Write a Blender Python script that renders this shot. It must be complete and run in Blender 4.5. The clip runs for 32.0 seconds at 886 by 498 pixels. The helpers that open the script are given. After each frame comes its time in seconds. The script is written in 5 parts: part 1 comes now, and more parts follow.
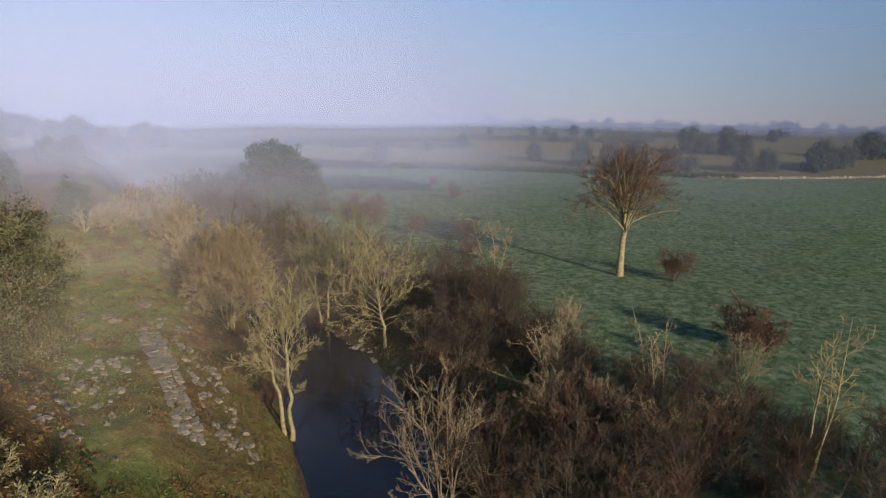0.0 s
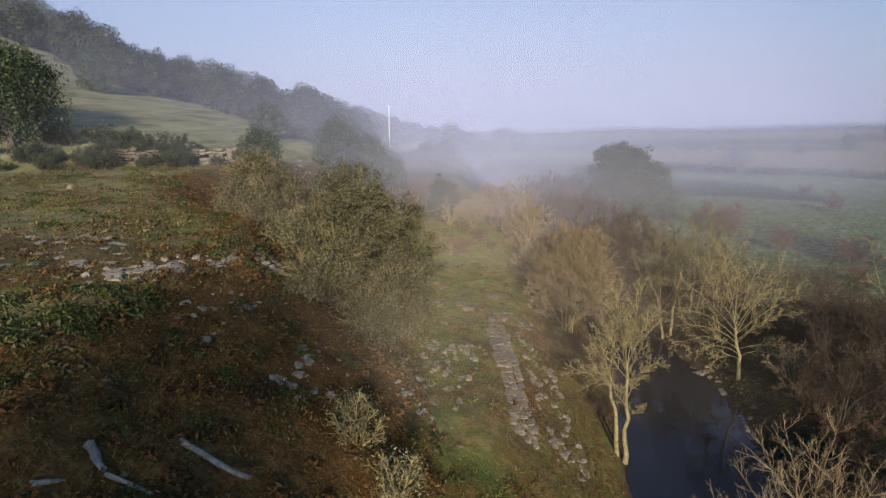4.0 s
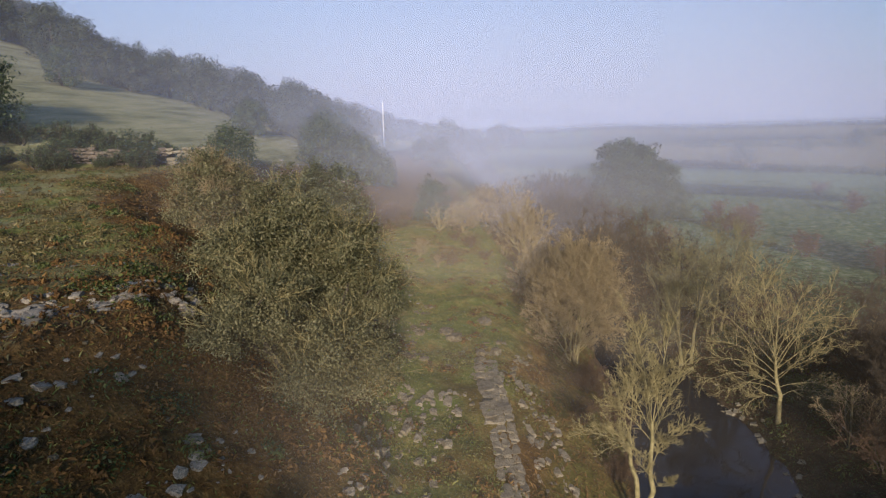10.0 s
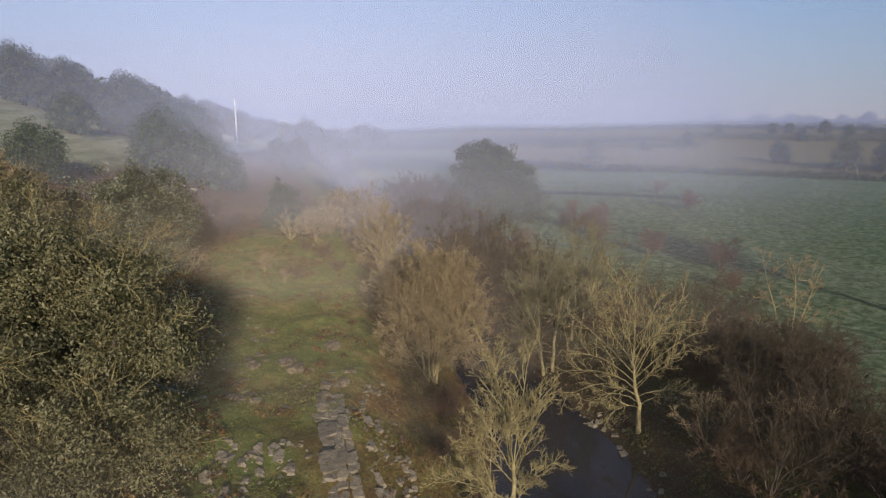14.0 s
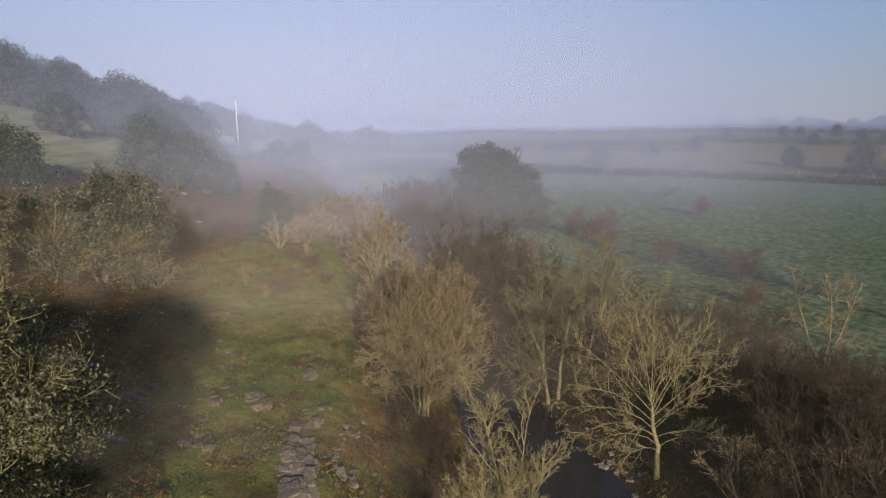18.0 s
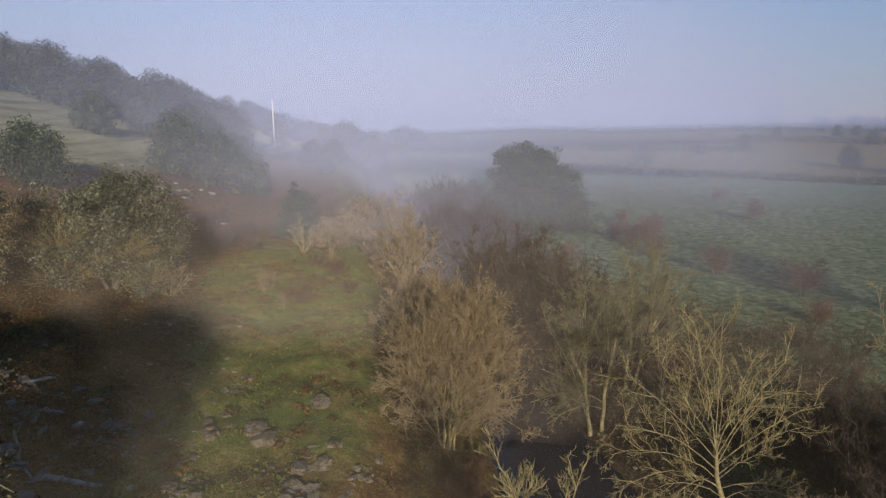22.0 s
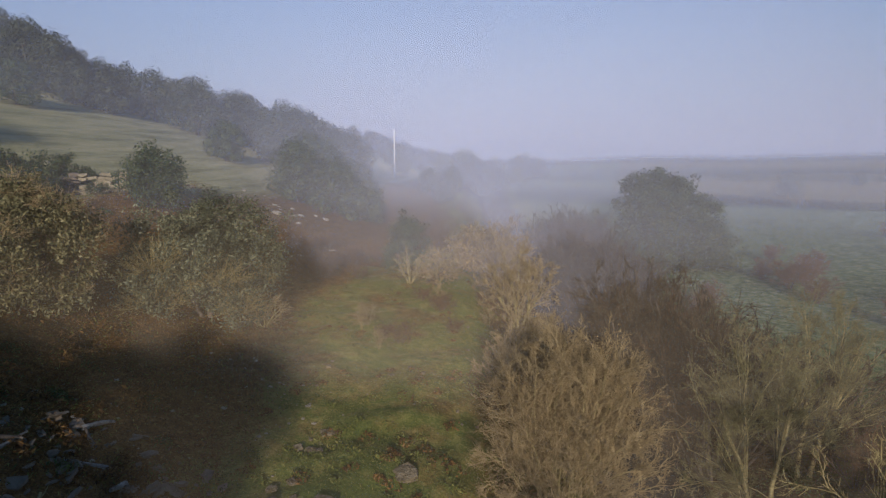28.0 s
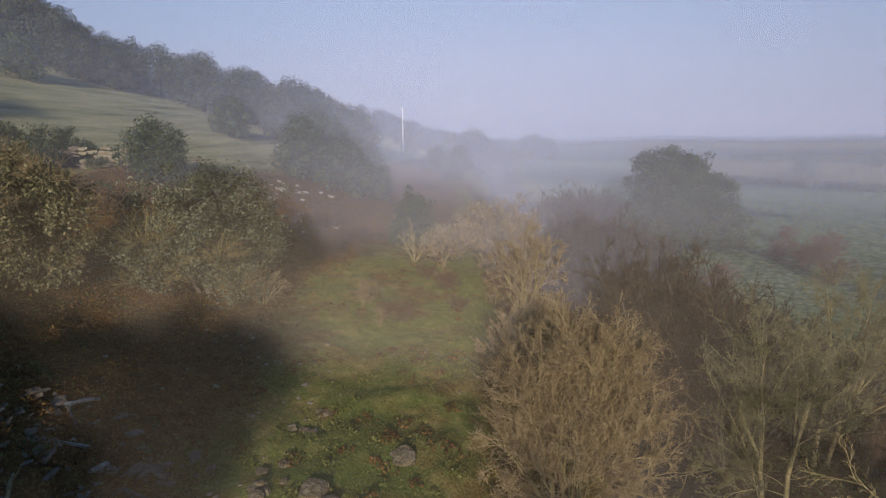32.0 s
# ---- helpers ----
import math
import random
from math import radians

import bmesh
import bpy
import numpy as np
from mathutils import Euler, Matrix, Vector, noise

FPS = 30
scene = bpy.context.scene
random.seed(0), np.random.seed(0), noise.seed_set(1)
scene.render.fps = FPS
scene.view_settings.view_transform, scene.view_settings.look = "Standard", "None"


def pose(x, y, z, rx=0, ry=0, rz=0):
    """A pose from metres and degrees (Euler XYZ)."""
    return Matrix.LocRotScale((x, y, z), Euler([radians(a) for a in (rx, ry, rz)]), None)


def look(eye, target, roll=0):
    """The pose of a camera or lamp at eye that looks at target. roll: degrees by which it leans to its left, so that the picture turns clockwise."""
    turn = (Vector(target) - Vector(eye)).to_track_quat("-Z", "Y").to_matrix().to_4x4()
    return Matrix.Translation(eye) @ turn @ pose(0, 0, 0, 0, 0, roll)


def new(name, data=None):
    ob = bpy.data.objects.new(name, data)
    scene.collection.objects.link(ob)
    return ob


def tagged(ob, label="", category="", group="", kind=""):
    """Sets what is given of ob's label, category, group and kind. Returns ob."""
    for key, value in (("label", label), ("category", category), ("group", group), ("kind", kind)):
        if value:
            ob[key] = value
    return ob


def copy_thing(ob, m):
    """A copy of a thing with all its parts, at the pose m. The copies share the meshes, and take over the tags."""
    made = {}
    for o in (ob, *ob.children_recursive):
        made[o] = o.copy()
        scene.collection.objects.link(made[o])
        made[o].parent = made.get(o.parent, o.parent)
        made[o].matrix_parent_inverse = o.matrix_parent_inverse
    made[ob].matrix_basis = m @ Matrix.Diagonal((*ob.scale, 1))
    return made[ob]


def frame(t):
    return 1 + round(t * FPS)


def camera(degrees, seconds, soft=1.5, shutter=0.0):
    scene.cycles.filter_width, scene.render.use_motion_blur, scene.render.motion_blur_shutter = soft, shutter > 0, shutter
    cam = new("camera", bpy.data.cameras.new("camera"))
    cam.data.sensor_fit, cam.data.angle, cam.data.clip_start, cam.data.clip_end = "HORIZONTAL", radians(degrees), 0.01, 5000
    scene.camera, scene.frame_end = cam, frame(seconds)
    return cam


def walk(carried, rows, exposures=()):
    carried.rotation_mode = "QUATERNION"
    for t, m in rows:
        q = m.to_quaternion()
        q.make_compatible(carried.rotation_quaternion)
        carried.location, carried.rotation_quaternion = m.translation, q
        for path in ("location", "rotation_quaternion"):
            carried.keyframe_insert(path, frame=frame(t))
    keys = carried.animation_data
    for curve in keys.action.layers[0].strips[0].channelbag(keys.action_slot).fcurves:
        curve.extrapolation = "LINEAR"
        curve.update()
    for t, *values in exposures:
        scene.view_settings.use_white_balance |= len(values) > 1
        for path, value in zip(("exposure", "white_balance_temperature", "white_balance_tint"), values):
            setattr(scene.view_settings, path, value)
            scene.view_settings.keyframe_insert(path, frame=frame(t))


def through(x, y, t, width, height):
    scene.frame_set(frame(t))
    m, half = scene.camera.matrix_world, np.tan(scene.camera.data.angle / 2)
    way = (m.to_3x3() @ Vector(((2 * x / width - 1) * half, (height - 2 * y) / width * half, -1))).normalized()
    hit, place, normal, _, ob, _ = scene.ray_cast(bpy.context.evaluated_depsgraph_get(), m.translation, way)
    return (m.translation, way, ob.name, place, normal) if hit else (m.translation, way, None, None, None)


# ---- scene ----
PATH = [
    (0, (0.494, -2.069, 16.437), (1.106, -0.212, 16.016), 1.22),
    (0.5, (0.414, -1.886, 16.412), (0.600, 0.060, 15.989), 0.23),
    (1, (0.232, -1.723, 16.414), (0.056, 0.223, 15.985), 0.04),
    (1.5, (0.168, -1.657, 16.413), (-0.185, 0.261, 15.974), 0.18),
    (2, (0.207, -1.711, 16.335), (-0.190, 0.200, 15.897), 0.11),
    (2.5, (0.158, -1.601, 16.191), (-0.256, 0.307, 15.759), 0.00),
    (3, (0.047, -1.245, 16.150), (-0.379, 0.662, 15.726), -0.11),
    (3.5, (-0.076, -0.697, 16.197), (-0.513, 1.208, 15.773), -0.22),
    (4, (-0.081, -0.209, 16.234), (-0.525, 1.696, 15.815), -0.35),
    (4.5, (-0.112, 0.326, 16.265), (-0.561, 2.230, 15.848), -0.27),
    (6.5, (-0.254, 2.282, 16.145), (-0.727, 4.181, 15.732), -0.52),
    (7, (-0.295, 2.782, 16.122), (-0.772, 4.681, 15.710), -0.54),
    (8, (-0.387, 3.819, 16.070), (-0.874, 5.714, 15.657), -0.55),
    (9, (-0.531, 5.170, 15.999), (-1.027, 7.064, 15.592), -0.71),
    (9.5, (-0.594, 5.827, 15.986), (-1.092, 7.721, 15.581), -0.71),
    (10, (-0.565, 6.244, 15.957), (-1.006, 8.147, 15.530), -0.58),
    (10.5, (-0.439, 6.531, 15.902), (-0.711, 8.461, 15.454), 0.12),
    (11, (-0.396, 6.879, 15.885), (-0.492, 8.824, 15.429), 0.28),
    (11.5, (-0.402, 7.416, 15.866), (-0.446, 9.366, 15.424), 0.56),
    (12, (-0.310, 7.965, 15.864), (-0.349, 9.916, 15.423), 0.28),
    (13, (-0.141, 9.058, 15.740), (-0.163, 11.010, 15.308), 0.11),
    (14, (0.063, 9.992, 15.857), (0.045, 11.945, 15.430), 0.16),
    (14.5, (0.126, 10.443, 15.860), (0.111, 12.397, 15.434), 0.20),
    (16.5, (0.425, 12.344, 15.780), (0.415, 14.299, 15.360), 0.52),
    (17, (0.527, 12.722, 15.779), (0.517, 14.677, 15.359), 0.52),
    (18, (0.664, 13.730, 15.732), (0.627, 15.685, 15.313), 0.29),
    (19, (0.752, 14.566, 15.502), (0.654, 16.518, 15.077), 0.41),
    (20, (0.784, 15.481, 15.440), (0.664, 17.433, 15.018), 0.36),
    (21, (0.817, 16.393, 15.600), (0.679, 18.343, 15.176), 0.27),
    (22, (0.859, 17.155, 15.593), (0.704, 19.104, 15.171), 0.22),
    (23, (0.920, 17.864, 15.558), (0.703, 19.805, 15.129), 0.06),
    (23.5, (0.923, 18.190, 15.556), (0.563, 20.109, 15.122), 0.16),
    (24, (0.879, 18.465, 15.587), (0.478, 20.376, 15.155), 0.35),
    (24.5, (0.854, 18.722, 15.546), (0.414, 20.624, 15.110), 0.33),
    (25, (0.755, 19.072, 15.531), (0.296, 20.968, 15.090), 0.22),
    (25.5, (0.647, 19.763, 15.272), (0.172, 21.659, 14.845), -0.21),
    (27.5, (0.424, 21.449, 14.960), (-0.090, 23.342, 14.567), -0.22),
    (28, (0.407, 21.814, 14.978), (-0.125, 23.714, 14.650), -0.08),
    (28.5, (0.442, 21.891, 14.952), (-0.095, 23.789, 14.624), -0.11),
    (29, (0.408, 22.093, 14.821), (-0.130, 23.979, 14.428), -0.03),
    (30, (0.418, 22.405, 14.811), (-0.132, 24.293, 14.445), -0.16),
    (31, (0.378, 22.604, 14.676), (-0.176, 24.489, 14.303), 0.00),
    (32, (0.355, 22.956, 14.525), (-0.202, 24.837, 14.135), 0.18),
]
cam = camera(71.8, 32.0, soft=1.3)
walk(cam, [(t, look(eye, target, roll)) for t, eye, target, roll in PATH], [(0, 0.55, 5500, 14), (10, 0.53, 5500, 14), (14, 0.44, 5500, 14), (19, 0.36, 5500, 14), (23, 0.30, 5500, 14), (25, 0.34, 5500, 14), (28, 0.21, 5500, 14), (30, 0.18, 5500, 14), (32, 0.26, 5500, 14)])

# ---- sky, sun ----
SUN_ELEVATION, SUN_ROTATION = radians(17), radians(164)
world = bpy.data.worlds.new("sky")
scene.world = world
world.use_nodes = True
wt = world.node_tree
sky = wt.nodes.new("ShaderNodeTexSky")
sky.sky_type, sky.sun_disc = "NISHITA", False
sky.sun_elevation, sky.sun_rotation = SUN_ELEVATION, SUN_ROTATION
sky.air_density, sky.dust_density, sky.ozone_density = 1.35, 0.0, 5.0
wt.links.new(sky.outputs[0], wt.nodes["Background"].inputs[0])
wt.nodes["Background"].inputs[1].default_value = 0.083
SUN_WAY = (math.sin(SUN_ROTATION) * math.cos(SUN_ELEVATION), math.cos(SUN_ROTATION) * math.cos(SUN_ELEVATION), math.sin(SUN_ELEVATION))
sun = new("sun", bpy.data.lights.new("sun", "SUN"))
sun.data.energy, sun.data.angle, sun.data.color = 4.6, radians(3.2), (1.0, 0.83, 0.62)
sun.matrix_basis = look((0, 0, 0), (-math.sin(SUN_ROTATION) * math.cos(SUN_ELEVATION), -math.cos(SUN_ROTATION) * math.cos(SUN_ELEVATION), -math.sin(SUN_ELEVATION)))


# ---- materials ----
def nodes_of(name):
    m = bpy.data.materials.new(name)
    m.use_nodes = True
    return m, m.node_tree, m.node_tree.nodes["Principled BSDF"]


def noise_of(nt, scale, detail=4.0, rough=0.6, vector=None):
    n = nt.nodes.new("ShaderNodeTexNoise")
    n.inputs["Scale"].default_value, n.inputs["Detail"].default_value, n.inputs["Roughness"].default_value = scale, detail, rough
    if vector is not None:
        nt.links.new(vector, n.inputs["Vector"])
    return n


def ramp_of(nt, source, stops):
    r = nt.nodes.new("ShaderNodeValToRGB")
    while len(r.color_ramp.elements) < len(stops):
        r.color_ramp.elements.new(0.5)
    for e, (p, c) in zip(r.color_ramp.elements, stops):
        e.position, e.color = p, (*c, 1.0)
    nt.links.new(source, r.inputs[0])
    return r.outputs[0]


def mix_of(nt, fac, a, b, kind="MIX"):
    m = nt.nodes.new("ShaderNodeMix")
    m.data_type, m.blend_type = "RGBA", kind
    for value, slot in ((fac, 0), (a, 6), (b, 7)):
        if isinstance(value, (int, float)):
            m.inputs[slot].default_value = value
        elif isinstance(value, tuple):
            m.inputs[slot].default_value = (*value, 1.0)
        else:
            nt.links.new(value, m.inputs[slot])
    return m.outputs[2]


def place_of(nt):
    return nt.nodes.new("ShaderNodeNewGeometry").outputs["Position"]


def bump_of(nt, bsdf, height, strength=0.5, distance=0.05):
    b = nt.nodes.new("ShaderNodeBump")
    b.inputs["Strength"].default_value, b.inputs["Distance"].default_value = strength, distance
    nt.links.new(height, b.inputs["Height"])
    nt.links.new(b.outputs[0], bsdf.inputs["Normal"])


def island(nt):
    return nt.nodes.new("ShaderNodeNewGeometry").outputs["Random Per Island"]


def mottled(name, dark, mid, light, scale=6.0, rough=0.85, bump=0.4, by_island=False, fine=40.0, depth=0.03):
    """A rough natural surface: two scales of mottling between three colours, with relief."""
    m, nt, bsdf = nodes_of(name)
    where = place_of(nt)
    wide, small = noise_of(nt, scale, 5, 0.6, where), noise_of(nt, fine, 3, 0.6, where)
    add = nt.nodes.new("ShaderNodeMath")
    add.operation = "MULTIPLY_ADD"
    nt.links.new(small.outputs[0], add.inputs[0])
    add.inputs[1].default_value = 0.5
    nt.links.new(wide.outputs[0], add.inputs[2])
    value = add.outputs[0]
    if by_island:
        more = nt.nodes.new("ShaderNodeMath")
        more.operation = "MULTIPLY_ADD"
        nt.links.new(island(nt), more.inputs[0])
        more.inputs[1].default_value = 0.5
        nt.links.new(value, more.inputs[2])
        value = more.outputs[0]
    top = 1.25 if by_island else 1.0
    down = nt.nodes.new("ShaderNodeMath")
    down.operation = "DIVIDE"
    nt.links.new(value, down.inputs[0])
    down.inputs[1].default_value = top * 1.15
    nt.links.new(ramp_of(nt, down.outputs[0], [(0.36, dark), (0.60, mid), (0.85, light)]), bsdf.inputs["Base Color"])
    bsdf.inputs["Roughness"].default_value = rough
    bsdf.inputs["Specular IOR Level"].default_value = 0.25
    if bump:
        bump_of(nt, bsdf, small.outputs[0], bump, depth)
    return m


def leafy(name, dark, mid, light, scale=0.8, through=0.25, rough=0.6):
    """Leaves: each takes its own shade, over broad patches, and lets some light through."""
    m, nt, bsdf = nodes_of(name)
    patch = noise_of(nt, scale, 3, 0.6, place_of(nt))
    add = nt.nodes.new("ShaderNodeMath")
    add.operation = "ADD"
    nt.links.new(island(nt), add.inputs[0])
    nt.links.new(patch.outputs[0], add.inputs[1])
    half = nt.nodes.new("ShaderNodeMath")
    half.operation = "MULTIPLY"
    nt.links.new(add.outputs[0], half.inputs[0])
    half.inputs[1].default_value = 0.5
    colour = ramp_of(nt, half.outputs[0], [(0.15, dark), (0.5, mid), (0.9, light)])
    nt.links.new(colour, bsdf.inputs["Base Color"])
    bsdf.inputs["Roughness"].default_value = rough
    bsdf.inputs["Specular IOR Level"].default_value = 0.3
    back = nt.nodes.new("ShaderNodeBsdfTranslucent")
    nt.links.new(colour, back.inputs[0])
    mix = nt.nodes.new("ShaderNodeMixShader")
    mix.inputs[0].default_value = through
    nt.links.new(bsdf.outputs[0], mix.inputs[1])
    nt.links.new(back.outputs[0], mix.inputs[2])
    nt.links.new(mix.outputs[0], nt.nodes["Material Output"].inputs[0])
    return m


M_BARK_PALE = mottled("lichen_bark", (0.08, 0.062, 0.026), (0.205, 0.165, 0.068), (0.355, 0.295, 0.132), 5, 0.9, 0.6)
M_BARK_BROWN = mottled("brown_bark", (0.09, 0.06, 0.035), (0.20, 0.145, 0.08), (0.33, 0.25, 0.14), 5, 0.9, 0.6)
M_BARK_DARK = mottled("dark_bark", (0.035, 0.028, 0.02), (0.08, 0.062, 0.045), (0.15, 0.12, 0.09), 5, 0.9, 0.6)
M_TWIG_PALE = mottled("lichen_twigs", (0.075, 0.057, 0.023), (0.185, 0.147, 0.058), (0.325, 0.265, 0.11), 2, 0.9, 0, True)
M_TWIG_BROWN = mottled("brown_twigs", (0.085, 0.058, 0.026), (0.19, 0.136, 0.064), (0.31, 0.235, 0.118), 2, 0.9, 0, True)
M_TWIG_RED = mottled("russet_twigs", (0.028, 0.016, 0.008), (0.068, 0.039, 0.019), (0.14, 0.085, 0.045), 1.5, 0.9, 0, True)
M_TWIG_DARK = mottled("dark_twigs", (0.016, 0.011, 0.006), (0.038, 0.027, 0.014), (0.075, 0.055, 0.03), 1.5, 0.9, 0, True)
M_LEAF_GREEN = leafy("olive_leaves", (0.034, 0.036, 0.014), (0.145, 0.132, 0.054), (0.33, 0.285, 0.14), 0.8, 0.33)
M_LEAF_HOLM = leafy("grey_green_leaves", (0.024, 0.031, 0.016), (0.10, 0.105, 0.054), (0.27, 0.262, 0.15))
M_LEAF_OAK = leafy("oak_leaves", (0.018, 0.03, 0.012), (0.05, 0.07, 0.025), (0.11, 0.12, 0.045))
M_LEAF_FOREST = leafy("wood_leaves", (0.030, 0.038, 0.020), (0.052, 0.062, 0.031), (0.095, 0.098, 0.05), 0.05, 0.35)
M_LEAF_TAN = leafy("tan_leaves", (0.14, 0.09, 0.03), (0.30, 0.21, 0.085), (0.48, 0.36, 0.17))
M_LEAF_RUSSET = leafy("russet_leaves", (0.06, 0.033, 0.022), (0.13, 0.076, 0.048), (0.23, 0.15, 0.095))
M_STONE = mottled("lichen_limestone", (0.035, 0.026, 0.011), (0.105, 0.082, 0.043), (0.25, 0.204, 0.132), 4.5, 0.95, 1.0, True, 16, 0.08)

M_STONE_PALE = mottled("pale_limestone", (0.05, 0.038, 0.022), (0.135, 0.108, 0.072), (0.29, 0.245, 0.175), 3.5, 0.95, 1.0, True, 14, 0.08)
M_STONE_DARK = mottled("dark_slabs", (0.028, 0.021, 0.013), (0.07, 0.053, 0.034), (0.165, 0.13, 0.09), 2.5, 0.8, 0.7, True, 18)
M_STONE_TAN = mottled("tan_stone", (0.07, 0.053, 0.028), (0.16, 0.128, 0.072), (0.26, 0.22, 0.14), 3, 0.95, 1.0, True, 16, 0.08)
M_BRAMBLE = leafy("bramble_leaves", (0.02, 0.030, 0.007), (0.058, 0.076, 0.015), (0.17, 0.17, 0.04), 0.9, 0.25, 0.55)
M_BARK_GREY = mottled("weathered_wood", (0.06, 0.052, 0.042), (0.16, 0.145, 0.12), (0.32, 0.30, 0.26), 5, 0.9, 0.6)
M_POLE = mottled("pale_wood", (0.46, 0.44, 0.40), (0.58, 0.56, 0.52), (0.68, 0.66, 0.61), 3, 0.8, 0.3)
M_TWIG_OLIVE = mottled("olive_twigs", (0.045, 0.04, 0.016), (0.10, 0.088, 0.036), (0.19, 0.168, 0.074), 2, 0.9, 0, True)
M_FERN = leafy("dead_bracken", (0.03, 0.015, 0.004), (0.108, 0.054, 0.012), (0.25, 0.14, 0.038), 0.6, 0.2, 0.8)
M_GRASS = leafy("rough_grass", (0.042, 0.056, 0.009), (0.12, 0.136, 0.022), (0.30, 0.25, 0.07), 0.5, 0.3, 0.7)
M_SHELF = leafy("withered_grass", (0.045, 0.036, 0.012), (0.14, 0.112, 0.038), (0.30, 0.235, 0.095), 0.5, 0.3, 0.7)
M_LITTER = leafy("leaf_litter", (0.03, 0.019, 0.008), (0.095, 0.06, 0.024), (0.22, 0.15, 0.065), 0.6, 0.2, 0.8)
M_MEADOW = leafy("meadow_grass", (0.03, 0.052, 0.014), (0.07, 0.098, 0.030), (0.17, 0.185, 0.085), 0.4, 0.3, 0.7)


# ---- the lie of the land ----
def smooth(v):
    v = np.clip(v, 0.0, 1.0)
    return v * v * (3 - 2 * v)


def wobble(x, y, size, seed=0.0):
    """Soft uneven swell between about -1 and 1, on arrays."""
    a, b = x / size + seed * 1.7, y / size + seed * 2.3
    return (np.sin(a * 1.3 + 1.1 * np.sin(b * 0.9 + seed)) + np.sin(b * 1.5 + 1.3 * np.sin(a * 0.7 + 2 * seed)) + 0.6 * np.sin(2.3 * a - 1.9 * b + seed) + 0.4 * np.sin(3.7 * a + 3.1 * b)) / 3.0


def river_left(y):
    return np.interp(y, [-300, -40, 0, 20, 30, 38, 44, 50, 60, 72, 85, 100, 130, 200, 400, 900], [40, 9, 4.2, 2.6, 2.1, 1.9, 0.9, 0.0, -2.4, -5.6, -8.2, -12, -22, -38, -80, -200])


def river_width(y):
    return np.interp(y, [-40, 14, 20, 25, 34, 46, 60, 100, 300], [7, 5.0, 5.1, 6.6, 7.0, 5.0, 3.6, 3.2, 3.2])


def bank_foot(y):
    return np.interp(y, [-60, 0, 15, 20, 28, 36, 45, 55, 70, 100, 200, 400, 900], [8, -1, -3.4, -5, -8.2, -11, -13.5, -17.5, -20, -30, -56, -105, -230])


def bank_top(y):
    return np.interp(y, [-60, 0, 10, 20, 24, 30, 35, 50, 65, 100, 200, 400, 900], [-6, -12.5, -13.2, -12.6, -14.4, -18.5, -26, -38, -40, -49, -80, -142, -270])


def hill_way(x, y):
    return -0.98 * (x + 46) - 0.15 * (y - 66) - 0.9 * np.clip(66 - y, 0, 60)


def land(x, y):
    """Height of the ground, on arrays."""
    x, y = np.asarray(x, float), np.asarray(y, float)
    left, width = river_left(y), river_width(y)
    shelf = np.interp(y, [-60, 60, 100, 200, 400], [10.6, 11.0, 11.0, 9.0, 9.0])
    terrace = np.interp(y, [0, 15, 28, 36, 45, 70, 200], [5.2, 5.0, 4.5, 4.1, 3.8, 4.0, 4.0])
    d = left - x
    z = -0.9 + 0.9 * smooth((d + 1.6) / 1.6) + terrace * np.clip(d / 6.0, 0, 1) ** 0.85 + 0.08 * np.clip(d - 6, 0, 8)
    foot, top = bank_foot(y), bank_top(y)
    z += (shelf - terrace - 0.08 * np.clip(d - 6, 0, 8)) * np.clip((foot - x) / (foot - top), 0, 1) ** np.interp(y, [22, 42], [0.8, 1.25])
    u = hill_way(x, y)
    fade = np.interp(y, [-400, 0, 110, 200, 320, 600], [0.8, 1, 1, 0.72, 0.42, 0.30])
    z += fade * (0.30 * np.clip(u, 0, 35) + 0.37 * np.clip(u - 35, 0, 75) + 0.16 * np.clip(u - 110, 0, 160))
    e = x - left - width
    far = np.hypot(x, y - 10)
    right = -0.9 + 0.9 * smooth((e + 1.6) / 1.6) + 0.9 * smooth(e / 2.0) + 0.6 * smooth((e - 1) / 7.0)
    right += 3.6 * smooth((far - 165) / 120.0) * smooth((e - 30) / 90) + 28 * smooth((10 - np.degrees(np.arctan2(x, y))) / 30) * smooth((far - 380) / 500)
    right += 3.0 * smooth((far - 205) / 90) * smooth((np.degrees(np.arctan2(x, y)) - 8) / 15)
    z = np.where(e > -width / 2, np.where(d > -width / 2, z, right), z)
    z += 0.10 * wobble(x, y, 2.1) * smooth((np.maximum(d, e) - 0.3) / 1.5) + 0.25 * wobble(x, y, 9.0, 2) * smooth((d - 9) / 8) + 0.12 * wobble(x, y, 14, 5) * smooth((e - 4) / 8)
    z += 0.16 * wobble(x, y, 0.9, 3) * smooth((d - 0.5) / 2) * (1 - smooth((d - 40) / 20))
    return z


def ground_at(x, y):
    return float(land(np.array([x]), np.array([y]))[0])


def mesh_from(name, verts, faces, material, smooth_shade=False):
    me = bpy.data.meshes.new(name)
    me.from_pydata([tuple(v) for v in verts], [], [tuple(f) for f in faces])
    me.materials.append(material)
    if smooth_shade:
        me.polygons.foreach_set("use_smooth", [True] * len(me.polygons))
    me.update()
    return me


def part(name, me, parent=None, label=""):
    ob = new(name, me)
    ob.parent = parent
    return tagged(ob, label)


def stretched(lo, hi, middle, step, growth):
    """Grid lines, step apart round the middle and wider away from it."""
    out, v, s = [middle], middle, step
    while v < hi:
        s *= 1 + growth * (v > middle + 24)
        v += s
        out.append(v)
    v, s = middle, step
    while v > lo:
        s *= 1 + growth * (v < middle - 24)
        v -= s
        out.insert(0, v)
    return np.array(out)


